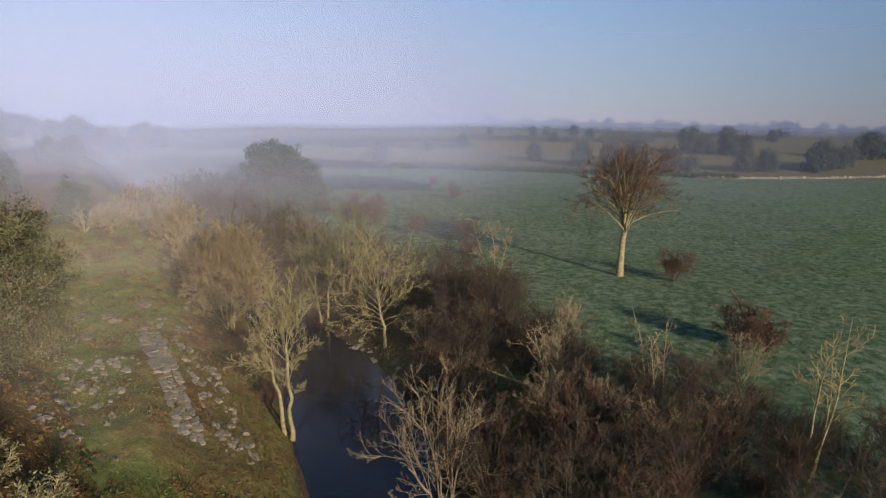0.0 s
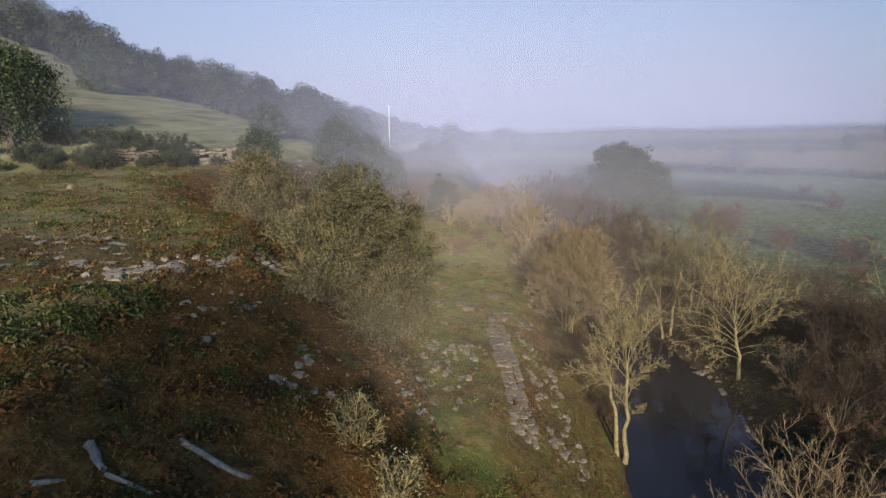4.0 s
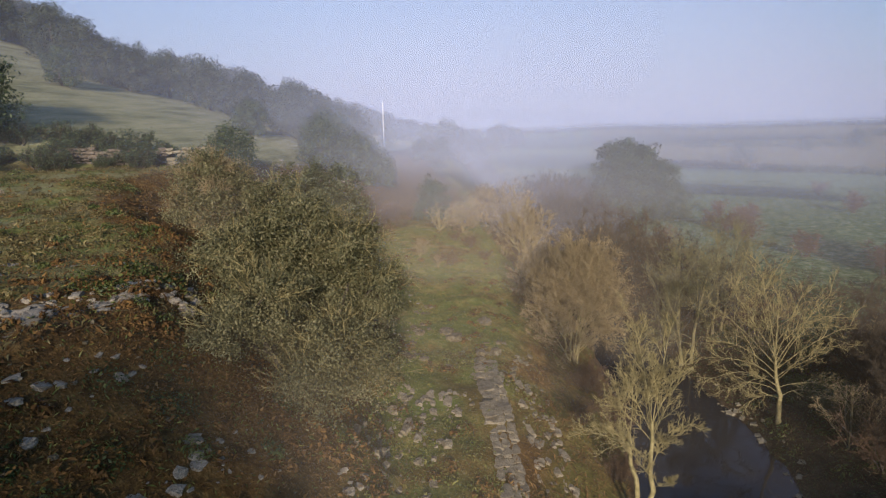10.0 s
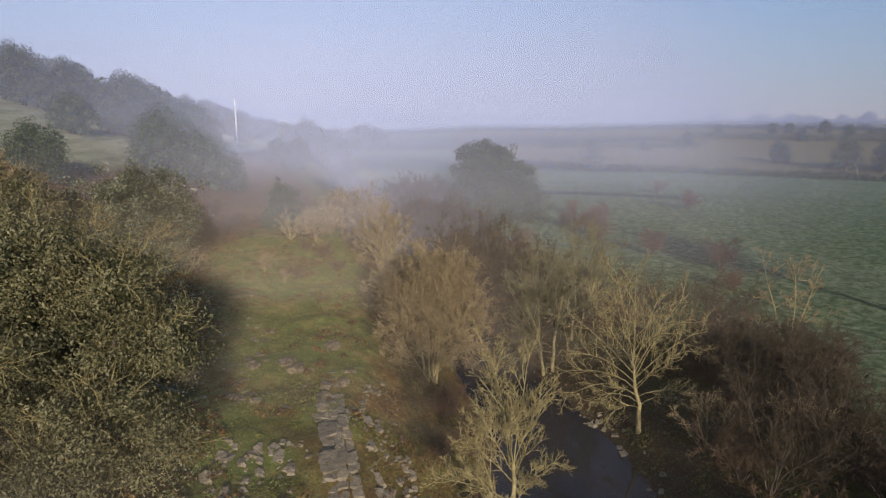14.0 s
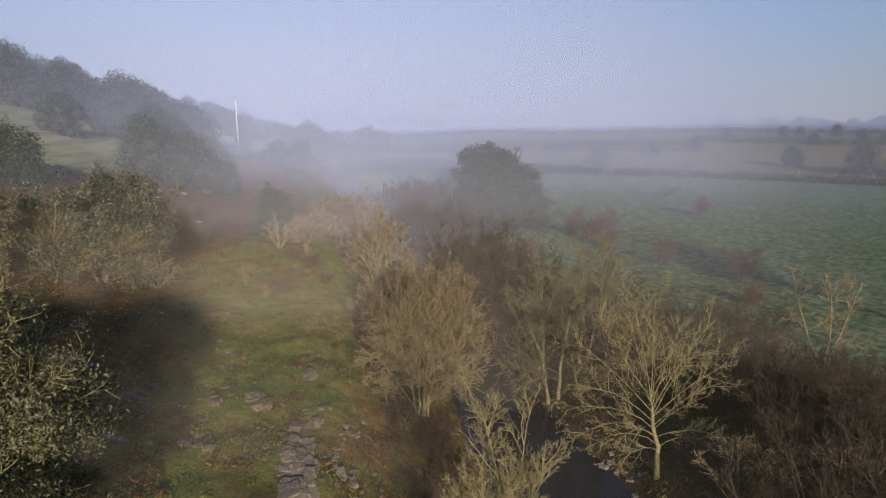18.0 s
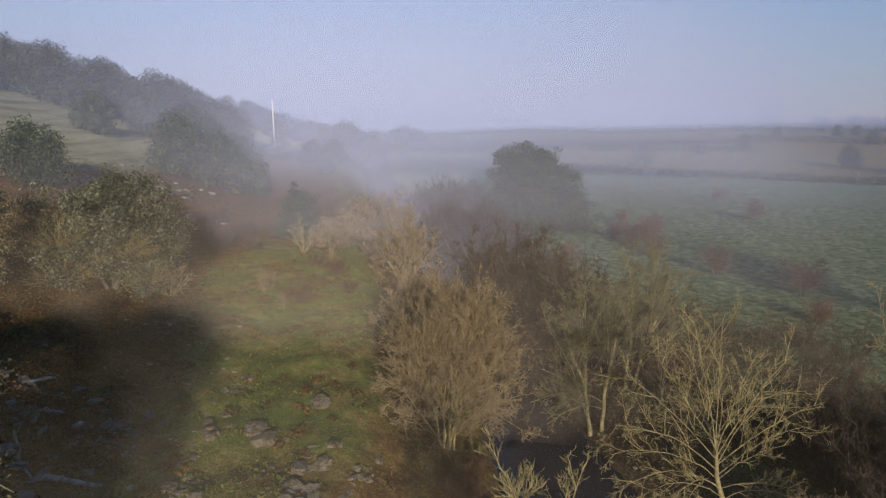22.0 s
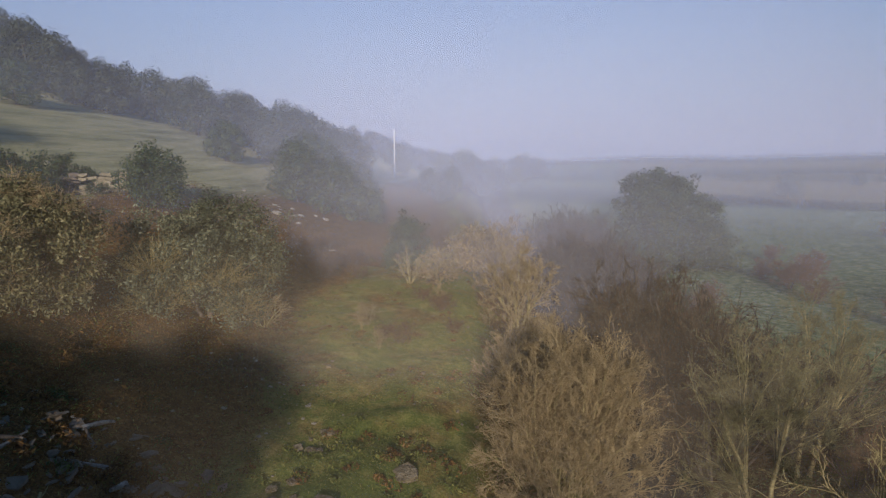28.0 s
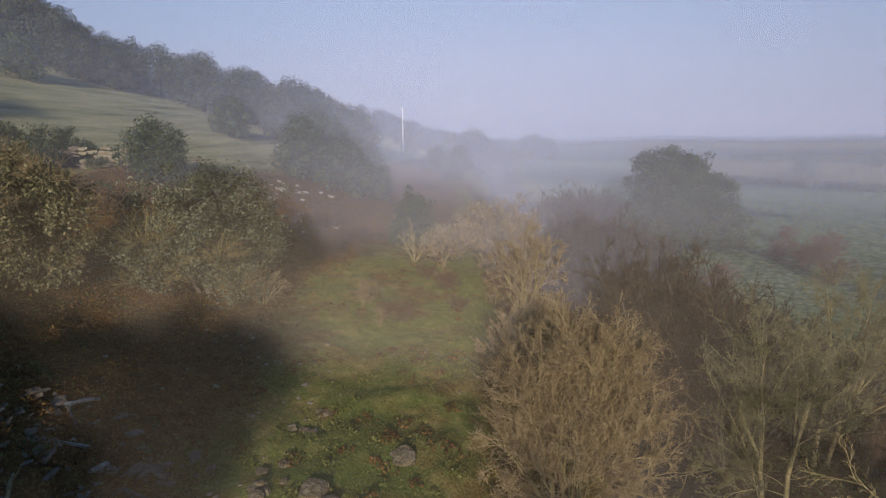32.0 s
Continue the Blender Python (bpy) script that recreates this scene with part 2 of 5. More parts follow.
def build_ground():
    xs, ys = stretched(-700, 1500, -4, 0.42, 0.035), stretched(-260, 2200, 34, 0.42, 0.03)
    gx, gy = np.meshgrid(xs, ys)
    gz = land(gx, gy)
    n, m = gx.shape
    idx = np.arange(n * m).reshape(n, m)
    quads = np.stack([idx[:-1, :-1], idx[:-1, 1:], idx[1:, 1:], idx[1:, :-1]], -1).reshape(-1, 4)
    me = bpy.data.meshes.new("ground")
    me.vertices.add(n * m)
    me.vertices.foreach_set("co", np.stack([gx, gy, gz], -1).ravel())
    me.loops.add(quads.size)
    me.loops.foreach_set("vertex_index", quads.ravel())
    me.polygons.add(len(quads))
    me.polygons.foreach_set("loop_start", np.arange(0, quads.size, 4))
    me.polygons.foreach_set("use_smooth", np.ones(len(quads), bool))
    me.update(calc_edges=True)
    # what grows where: red meadow, green bracken, blue bare soil and rubble
    d, e = river_left(gy) - gx, gx - river_left(gy) - river_width(gy)
    foot, top = bank_foot(gy), bank_top(gy)
    meadow = smooth((e - 7 + 2 * wobble(gx, gy, 3)) / 3)
    lower = hill_way(gx, gy) + 11 * smooth((gy - 64) / 8)
    meadow = np.maximum(meadow, smooth((lower - 2 + 2 * wobble(gx, gy, 5)) / 4))
    on_bank = smooth((foot - gx + 0.8 * wobble(gx, gy, 2.5)) / 1.5) * (1 - smooth((top - gx - 1 + wobble(gx, gy, 2)) / 2))
    shelf = smooth((top - gx + wobble(gx, gy, 2)) / 2) * (1 - meadow)
    strip = smooth((d + 0.6 * wobble(gx, gy, 1.5)) / 1) * (1 - smooth((d - 4.2 + 1.2 * wobble(gx, gy, 3)) / 2))
    bracken = np.clip(on_bank + 0.75 * smooth((wobble(gx, gy, 2.6, 7) + 0.5 * wobble(gx, gy, 0.9, 2) - 0.15) / 0.5) * smooth((d - 3) / 2) * (1 - on_bank) * (1 - meadow) + 0.12 * shelf + 0.55 * strip + smooth((d - 5) / 5) * smooth((gy - 62) / 20) * (1 - meadow), 0, 1)
    bracken = np.maximum(bracken, 0.72 * np.exp(-(((gx + 3.8 + 0.25 * (gy - 29.5)) / 2.6) ** 4)) * smooth((gy - 19) / 3) * (1 - smooth((gy - 33) / 4)) * smooth(0.75 + wobble(gx, gy, 1.1, 5)))
    meadow = np.maximum(meadow, 0.5 * shelf * smooth(0.6 + wobble(gx, gy, 3.1, 6)))
    brown = smooth((gy + 0.53 * gx - 203) / 6) * smooth((gx + 2) / 8)
    meadow, bracken = meadow * (1 - 0.75 * brown), np.maximum(bracken, 0.8 * brown)
    soil = smooth((e + 0.5) / 1) * (1 - smooth((e - 2.6 + 1.6 * wobble(gx, gy, 3)) / 3)) + (d < 0.3) * (e < 0.3)
    dug = np.exp(-(((gx + 24) / 9) ** 2 + ((gy - 20) / 4) ** 2))
    col = np.stack([meadow, bracken, np.clip(soil + 0.9 * dug, 0, 1), np.ones_like(gx)], -1)
    att = me.color_attributes.new("cover", "FLOAT_COLOR", "POINT")
    att.data.foreach_set("color", col.astype(np.float32).ravel())
    hill = smooth((lower + 1) / 5)
    col[..., 3] = 1 - 0.8 * np.maximum(hill, shelf)
    att.data.foreach_set("color", col.astype(np.float32).ravel())
    m_, nt, bsdf = nodes_of("ground_cover")
    where = place_of(nt)
    cover = nt.nodes.new("ShaderNodeVertexColor")
    cover.layer_name = "cover"
    split = nt.nodes.new("ShaderNodeSeparateColor")
    nt.links.new(cover.outputs[0], split.inputs[0])
    wide, mid, fine = noise_of(nt, 0.22, 5, 0.6, where), noise_of(nt, 1.6, 6, 0.65, where), noise_of(nt, 9, 4, 0.7, where)
    both = mix_of(nt, 0.5, mid.outputs[1], fine.outputs[1])
    grass = ramp_of(nt, both, [(0.36, (0.042, 0.052, 0.010)), (0.50, (0.135, 0.148, 0.028)), (0.62, (0.27, 0.235, 0.07))])
    meadow_c = ramp_of(nt, mid.outputs[0], [(0.36, (0.04, 0.062, 0.022)), (0.50, (0.088, 0.122, 0.046)), (0.64, (0.175, 0.19, 0.10))])
    patches = noise_of(nt, 0.55, 6, 0.65, where)
    straw = ramp_of(nt, patches.outputs[0], [(0.46, (0.0, 0.0, 0.0)), (0.60, (0.7, 0.7, 0.7))])
    tawny = ramp_of(nt, both, [(0.38, (0.08, 0.05, 0.014)), (0.50, (0.215, 0.145, 0.042)), (0.62, (0.36, 0.26, 0.095))])
    grass = mix_of(nt, straw, grass, tawny)
    lush = ramp_of(nt, wide.outputs[0], [(0.50, (0.0, 0.0, 0.0)), (0.62, (0.6, 0.6, 0.6))])
    grass = mix_of(nt, lush, grass, (0.095, 0.128, 0.022))
    fern = ramp_of(nt, both, [(0.36, (0.028, 0.015, 0.004)), (0.50, (0.11, 0.058, 0.014)), (0.62, (0.23, 0.14, 0.04))])
    earth = ramp_of(nt, both, [(0.36, (0.022, 0.014, 0.007)), (0.52, (0.07, 0.045, 0.021)), (0.66, (0.16, 0.115, 0.062))])
    c = mix_of(nt, split.outputs[1], grass, fern)
    # the hill pasture is trodden into thin level steps
    level = nt.nodes.new("ShaderNodeVectorMath")
    level.operation = "MULTIPLY"
    nt.links.new(where, level.inputs[0])
    level.inputs[1].default_value = (0.10, 0.07, 1.5)
    steps = noise_of(nt, 1.0, 5, 0.65, level.outputs[0])
    dry = ramp_of(nt, mix_of(nt, 0.62, both, steps.outputs[1]), [(0.40, (0.125, 0.118, 0.05)), (0.50, (0.28, 0.25, 0.12)), (0.60, (0.40, 0.355, 0.19))])
    meadow_c = mix_of(nt, cover.outputs[1], dry, meadow_c)
    c = mix_of(nt, split.outputs[0], c, meadow_c)
    c = mix_of(nt, split.outputs[2], c, earth)
    nt.links.new(c, bsdf.inputs["Base Color"])
    bsdf.inputs["Roughness"].default_value = 0.95
    bsdf.inputs["Specular IOR Level"].default_value = 0.15
    bump_of(nt, bsdf, both, 1.0, 0.16)
    me.materials.append(m_)
    tagged(new("ground", me), "rough valley floor of green meadow, brown bracken banks and stony turf", "ground", kind="structure")


def build_water():
    ys = np.concatenate([np.arange(-60, 92, 2.0)])
    verts, faces = [], []
    for y in ys:
        a, w = float(river_left(y)), float(river_width(y))
        verts += [(a - 1.2, y, 0.0), (a + w + 1.2, y, 0.0)]
    faces = [(2 * i, 2 * i + 1, 2 * i + 3, 2 * i + 2) for i in range(len(ys) - 1)]
    m, nt, bsdf = nodes_of("dark_river_water")
    bsdf.inputs["Base Color"].default_value = (0.010, 0.012, 0.016, 1)
    bsdf.inputs["Roughness"].default_value = 0.04
    bsdf.inputs["Specular IOR Level"].default_value = 0.35
    bsdf.inputs["IOR"].default_value = 1.33
    bump_of(nt, bsdf, noise_of(nt, 1.4, 4, 0.6, place_of(nt)).outputs[0], 0.12, 0.05)
    tagged(new("water", mesh_from("water", verts, faces, m)), "still dark river reflecting the blue sky between wooded banks", "river", kind="structure")


build_ground()
build_water()


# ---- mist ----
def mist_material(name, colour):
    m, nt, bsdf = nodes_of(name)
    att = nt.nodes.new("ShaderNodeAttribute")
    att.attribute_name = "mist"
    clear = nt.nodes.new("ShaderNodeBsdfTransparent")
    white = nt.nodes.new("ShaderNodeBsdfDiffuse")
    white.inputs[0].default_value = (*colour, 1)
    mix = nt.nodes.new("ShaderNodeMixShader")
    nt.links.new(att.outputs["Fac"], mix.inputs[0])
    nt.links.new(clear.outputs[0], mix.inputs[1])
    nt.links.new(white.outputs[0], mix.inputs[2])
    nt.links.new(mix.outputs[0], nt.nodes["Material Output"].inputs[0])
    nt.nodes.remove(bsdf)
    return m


# sheet colours carry the warm, cool and grey tints of scattered light
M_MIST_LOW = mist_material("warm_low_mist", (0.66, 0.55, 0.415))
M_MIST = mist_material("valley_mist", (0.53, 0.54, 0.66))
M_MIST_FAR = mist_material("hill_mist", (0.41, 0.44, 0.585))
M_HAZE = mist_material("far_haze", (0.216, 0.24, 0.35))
# the nearest warm sheets also brighten dark, shaded ground
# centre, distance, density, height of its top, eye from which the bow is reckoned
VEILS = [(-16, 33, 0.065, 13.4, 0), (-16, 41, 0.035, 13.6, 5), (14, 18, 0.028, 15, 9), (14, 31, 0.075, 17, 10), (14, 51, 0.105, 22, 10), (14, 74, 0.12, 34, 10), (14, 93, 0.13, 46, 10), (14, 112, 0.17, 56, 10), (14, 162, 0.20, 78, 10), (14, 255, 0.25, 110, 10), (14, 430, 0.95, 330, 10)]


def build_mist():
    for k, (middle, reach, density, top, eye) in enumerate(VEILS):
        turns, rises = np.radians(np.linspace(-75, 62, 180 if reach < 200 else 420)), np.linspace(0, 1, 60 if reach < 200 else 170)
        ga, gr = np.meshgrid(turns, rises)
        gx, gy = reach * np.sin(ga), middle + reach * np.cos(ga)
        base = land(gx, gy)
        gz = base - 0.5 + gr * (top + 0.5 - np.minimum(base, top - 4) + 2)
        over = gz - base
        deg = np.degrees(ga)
        # the fog bow and the glow opposite the sun are painted as denser mist
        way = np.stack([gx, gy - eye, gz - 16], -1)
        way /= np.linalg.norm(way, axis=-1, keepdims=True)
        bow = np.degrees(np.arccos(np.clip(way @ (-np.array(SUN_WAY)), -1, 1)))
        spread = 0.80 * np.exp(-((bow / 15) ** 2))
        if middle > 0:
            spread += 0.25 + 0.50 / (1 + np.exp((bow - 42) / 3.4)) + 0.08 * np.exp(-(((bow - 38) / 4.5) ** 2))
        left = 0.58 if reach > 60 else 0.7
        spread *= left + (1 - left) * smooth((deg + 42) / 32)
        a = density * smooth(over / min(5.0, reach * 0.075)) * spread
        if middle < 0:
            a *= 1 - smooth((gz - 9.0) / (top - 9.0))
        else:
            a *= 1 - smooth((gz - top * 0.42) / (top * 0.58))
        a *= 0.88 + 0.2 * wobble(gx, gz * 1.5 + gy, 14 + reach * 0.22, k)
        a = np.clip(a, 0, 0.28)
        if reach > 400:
            # the farthest sheet also paints horizon haze and the bow over the sky
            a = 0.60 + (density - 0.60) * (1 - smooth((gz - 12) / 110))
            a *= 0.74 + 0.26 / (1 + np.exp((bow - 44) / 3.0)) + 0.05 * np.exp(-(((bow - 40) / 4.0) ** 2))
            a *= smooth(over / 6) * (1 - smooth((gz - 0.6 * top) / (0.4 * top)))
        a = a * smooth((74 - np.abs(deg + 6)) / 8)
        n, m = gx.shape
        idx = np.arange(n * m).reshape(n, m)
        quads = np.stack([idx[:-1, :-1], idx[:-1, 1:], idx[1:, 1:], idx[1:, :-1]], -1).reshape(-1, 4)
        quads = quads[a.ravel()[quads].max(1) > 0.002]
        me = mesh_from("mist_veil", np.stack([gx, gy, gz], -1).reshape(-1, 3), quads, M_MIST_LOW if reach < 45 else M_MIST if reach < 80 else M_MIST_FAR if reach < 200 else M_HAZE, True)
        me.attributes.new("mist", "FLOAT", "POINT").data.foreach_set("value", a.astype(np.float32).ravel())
        tagged(new("mist_veil", me), "thin veil of pale morning mist hanging over the valley, fog bow painted in", "mist", "mist over the valley", "stuff")


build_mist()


# ---- growing things ----
class Tubes:
    """Gathers tapered tubes into one mesh; lines: N x K x 3, radii: K."""

    def __init__(self):
        self.verts, self.faces, self.count = [], [], 0

    def add(self, lines, radii, sides=3):
        lines = np.asarray(lines, float)
        if lines.ndim == 2:
            lines = lines[None]
        n, k, _ = lines.shape
        radii = np.broadcast_to(np.asarray(radii, float), (n, k))
        way = lines[:, -1] - lines[:, 0]
        way /= np.linalg.norm(way, axis=1, keepdims=True) + 1e-9
        aside = np.where(np.abs(way[:, 2:3]) < 0.9, np.array([[0, 0, 1.0]]), np.array([[1.0, 0, 0]]))
        a = np.cross(way, aside)
        a /= np.linalg.norm(a, axis=1, keepdims=True) + 1e-9
        b = np.cross(way, a)
        turn = 2 * np.pi * np.arange(sides) / sides
        out = a[:, None] * np.cos(turn)[None, :, None] + b[:, None] * np.sin(turn)[None, :, None]
        v = lines[:, :, None] + out[:, None] * radii[:, :, None, None]
        idx = self.count + np.arange(n * k * sides).reshape(n, k, sides)
        nxt = np.roll(idx, -1, axis=2)
        self.faces.append(np.stack([idx[:, :-1], nxt[:, :-1], nxt[:, 1:], idx[:, 1:]], -1).reshape(-1, 4))
        self.verts.append(v.reshape(-1, 3))
        self.count += n * k * sides

    def mesh(self, name, material):
        me = quads_mesh(name, np.concatenate(self.verts), np.concatenate(self.faces), material)
        me.polygons.foreach_set("use_smooth", np.ones(len(me.polygons), bool))
        return me


def quads_mesh(name, verts, quads, material):
    me = bpy.data.meshes.new(name)
    me.vertices.add(len(verts))
    me.vertices.foreach_set("co", np.asarray(verts, np.float32).ravel())
    me.loops.add(quads.size)
    me.loops.foreach_set("vertex_index", quads.ravel().astype(np.int32))
    me.polygons.add(len(quads))
    me.polygons.foreach_set("loop_start", np.arange(0, quads.size, 4, dtype=np.int32))
    me.update(calc_edges=True)
    me.materials.append(material)
    return me


def bent(rng, starts, ways, lengths, steps, wander, lift):
    """Lines that wander and lift or droop on their way: N x (steps + 1) x 3."""
    p, d = np.atleast_2d(np.asarray(starts, float)).copy(), np.atleast_2d(np.asarray(ways, float)).copy()
    lengths = np.broadcast_to(np.asarray(lengths, float), (len(p),))
    out = [p.copy()]
    for _ in range(steps):
        d = d + rng.normal(0, wander, d.shape) + (0, 0, lift)
        d /= np.linalg.norm(d, axis=1, keepdims=True)
        p = p + d * (lengths / steps)[:, None]
        out.append(p.copy())
    return np.stack(out, 1)


def shoots(rng, lines, lengths, per, ratio, steps, wander, lift, low=0.25, spread=(0.4, 1.0)):
    """Side shoots off each of the lines; returns their lines and lengths."""
    n, k, _ = lines.shape
    who = np.repeat(np.arange(n), per)
    f = rng.uniform(low, 1.0, len(who)) * (k - 1)
    i = np.minimum(f.astype(int), k - 2)
    a, b = lines[who, i], lines[who, i + 1]
    start, d = a + (b - a) * (f - i)[:, None], b - a
    d /= np.linalg.norm(d, axis=1, keepdims=True) + 1e-9
    v = rng.normal(0, 1, d.shape)
    v -= d * (v * d).sum(1, keepdims=True)
    v /= np.linalg.norm(v, axis=1, keepdims=True) + 1e-9
    angle = rng.uniform(*spread, len(who))[:, None]
    size = np.asarray(lengths)[who] * ratio * rng.uniform(0.5, 1.1, len(who)) * (1.2 - 0.55 * f / k)
    return bent(rng, start, d * np.cos(angle) + v * np.sin(angle), size, steps, wander, lift), size


def bare_tree(name, x, y, height, label, seed, stems=1, spread=0.7, limbs=7, first=0.3, lean=(0, 0), lift=0.06, rise=(0.15, 0.9), bark=None, twig=None, girth=0.16, per=(9, 6, 4), group="", sink=0.15, thick=1.0, tilt=(0.1, 0.35), toward=None, wander=0.16):
    rng = np.random.default_rng(seed)
    bark, twig = bark or M_BARK_PALE, twig or M_TWIG_PALE
    root = tagged(new(name), label, "tree", group)
    root.location = (x, y, ground_at(x, y) - sink)
    fine = Tubes()
    bearers, sizes, carriers = [], [], []
    for s in range(stems):
        turn = 6.28 * s / stems + rng.uniform(-0.4, 0.4)
        tip = rng.uniform(*tilt) if stems > 1 else 0.0
        d = np.array([lean[0] + math.cos(turn) * tip, lean[1] + math.sin(turn) * tip, 1.0])
        tall = height * (rng.uniform(0.8, 1.0) if stems > 1 else 0.94)
        base = (math.cos(turn) * 0.2 * (stems > 1), math.sin(turn) * 0.2 * (stems > 1), 0)
        line = bent(rng, base, d / np.linalg.norm(d), tall, 9, 0.06, 0.03)[0]
        g = girth * (1 if stems == 1 else 0.65)
        t = Tubes()
        t.add(line, [g * (1.4 if k == 0 else 1 - 0.09 * k) for k in range(10)], 8)
        stem = part("trunk", t.mesh("trunk", bark), root)
        for j in range(max(2, limbs // stems)):
            f = first + (0.92 - first) * (j + rng.random()) / max(2, limbs // stems)
            k = f * 9
            i = min(int(k), 8)
            p = line[i] + (line[i + 1] - line[i]) * (k - i)
            turn2 = rng.uniform(0, 6.28) if toward is None else toward + rng.normal(0, 0.9)
            out = np.array([math.cos(turn2), math.sin(turn2), rng.uniform(*rise) + 0.5 * f])
            size = height * spread * rng.uniform(0.65, 1.0) * (1.2 - 0.8 * f)
            limb = bent(rng, p, out / np.linalg.norm(out), size, 6, 0.14, lift)[0]
            g2 = max(0.024, g * (1 - 0.75 * f) * 0.42) * thick
            t = Tubes()
            t.add(limb, np.linspace(g2, 0.012 * thick, 7), 6)
            carriers.append(part("limb", t.mesh("limb", bark), root))
            bearers.append(limb)
            sizes.append(size)
        bearers.append(line[3:])
        carriers.append(stem)
        sizes.append(height * 0.4)
    a, la = shoots(rng, np.array(bearers), np.array(sizes), per[0], 0.40, 4, wander, lift * 1.3, 0.15)
    b, lb = shoots(rng, a, la, per[1], 0.55, 4, wander * 1.1, lift)
    c, lc = shoots(rng, b, lb, per[2], 0.6, 3, wander * 1.1, lift)
    for limb, own in zip(carriers, a.reshape(len(bearers), -1, 5, 3)):
        t = Tubes()
        t.add(own, np.linspace(0.019, 0.010, 5) * thick, 3)
        tagged(part("side_growth", t.mesh("side_growth", twig), limb), kind="stuff")
    fine.add(b, np.linspace(0.012, 0.007, 5) * thick, 3)
    fine.add(c, np.linspace(0.0085, 0.005, 4) * thick, 3)
    tagged(part("twig_crown", fine.mesh("twig_crown", twig), root), "crown of fine bare twigs", kind="stuff")
    return root


def limbed_tree(name, x, y, label, seed, stems, limbs, bark=None, twig=None, girth=0.16, thick=1.0, per=(9, 6, 4), ratio=0.34, lift=0.10, wander=0.15, sink=0.15, limb_girth=0.45, leaves=0, leaf=None):
    """A bare tree from its stems (rows of points) and limbs (stem, place on it, tip, bow)."""
    rng = np.random.default_rng(seed)
    bark, twig = bark or M_BARK_PALE, twig or M_TWIG_PALE
    root = tagged(new(name), label, "tree")
    root.location = (x, y, ground_at(x, y) - sink)
    carriers, bearers, sizes = [], [], []
    lines = []
    for points in stems:
        points = np.array(points, float)
        f = np.linspace(0, len(points) - 1, 9)
        line = np.stack([np.interp(f, np.arange(len(points)), points[:, k]) for k in range(3)], -1)
        line[1:-1] += rng.normal(0, 0.035, (7, 3))
        t = Tubes()
        t.add(line, girth * np.r_[1.45, 1.1, np.linspace(1, 0.55, 7)] / len(stems) ** 0.3, 8)
        lines.append((line, part("trunk", t.mesh("trunk", bark), root)))
    for who, f, tip, bow in limbs:
        line = lines[who][0]
        k = f * 8
        i = min(int(k), 7)
        start = line[i] + (line[i + 1] - line[i]) * (k - i)
        along_ = line[i + 1] - line[i]
        along_ /= np.linalg.norm(along_)
        tip = np.array(tip, float)
        size = float(np.linalg.norm(tip - start))
        bend = start + (tip - start) * 0.42 + along_ * 0.10 * size + np.array([0, 0, bow * size])
        u = np.linspace(0, 1, 7)[:, None]
        limb = start * (1 - u) ** 2 + 2 * bend * u * (1 - u) + tip * u * u
        limb[1:] += np.cumsum(rng.normal(0, 0.03 * size / 3, (6, 3)), 0)
        g = max(0.03, girth * limb_girth * (1.1 - 0.5 * f) * min(1.3, size / 3.2)) * thick
        t = Tubes()
        t.add(limb, np.linspace(g, 0.014 * thick, 7), 6)
        carriers.append(part("limb", t.mesh("limb", bark), root))
        bearers.append(limb)
        sizes.append(size)
    a, la = shoots(rng, np.array(bearers), np.array(sizes), per[0], ratio, 4, wander, lift, 0.22, (0.4, 1.0))
    b, lb = shoots(rng, a, la, per[1], 0.5, 4, wander, lift, 0.2)
    for limb, own in zip(carriers, a.reshape(len(bearers), -1, 5, 3)):
        t = Tubes()
        t.add(own, np.linspace(0.024, 0.011, 5) * thick, 4)
        tagged(part("side_growth", t.mesh("side_growth", twig), limb), kind="stuff")
    fine = Tubes()
    fine.add(b, np.linspace(0.013, 0.008, 5) * thick, 3)
    if per[2]:
        c, lc = shoots(rng, b, lb, per[2], 0.6, 2, wander, lift)
        fine.add(c, np.array([0.010, 0.008, 0.006]) * thick, 3)
    tagged(part("twig_crown", fine.mesh("twig_crown", twig), root), "crown of fine bare twigs", kind="stuff")
    if leaves:
        ends = b[np.argsort(-b[:, -1, 2])[: len(b) // 2], -1]
        ends = ends[rng.integers(0, len(ends), leaves)] + rng.normal(0, 0.12, (leaves, 3))
        v, q = sprays(rng, ends, np.tile([[0, 0, 0.5]], (leaves, 1)), 0.032)
        tagged(part("crown", quads_mesh("crown", v, q, leaf), root), "last withered leaves on the twigs", kind="stuff")
    return root


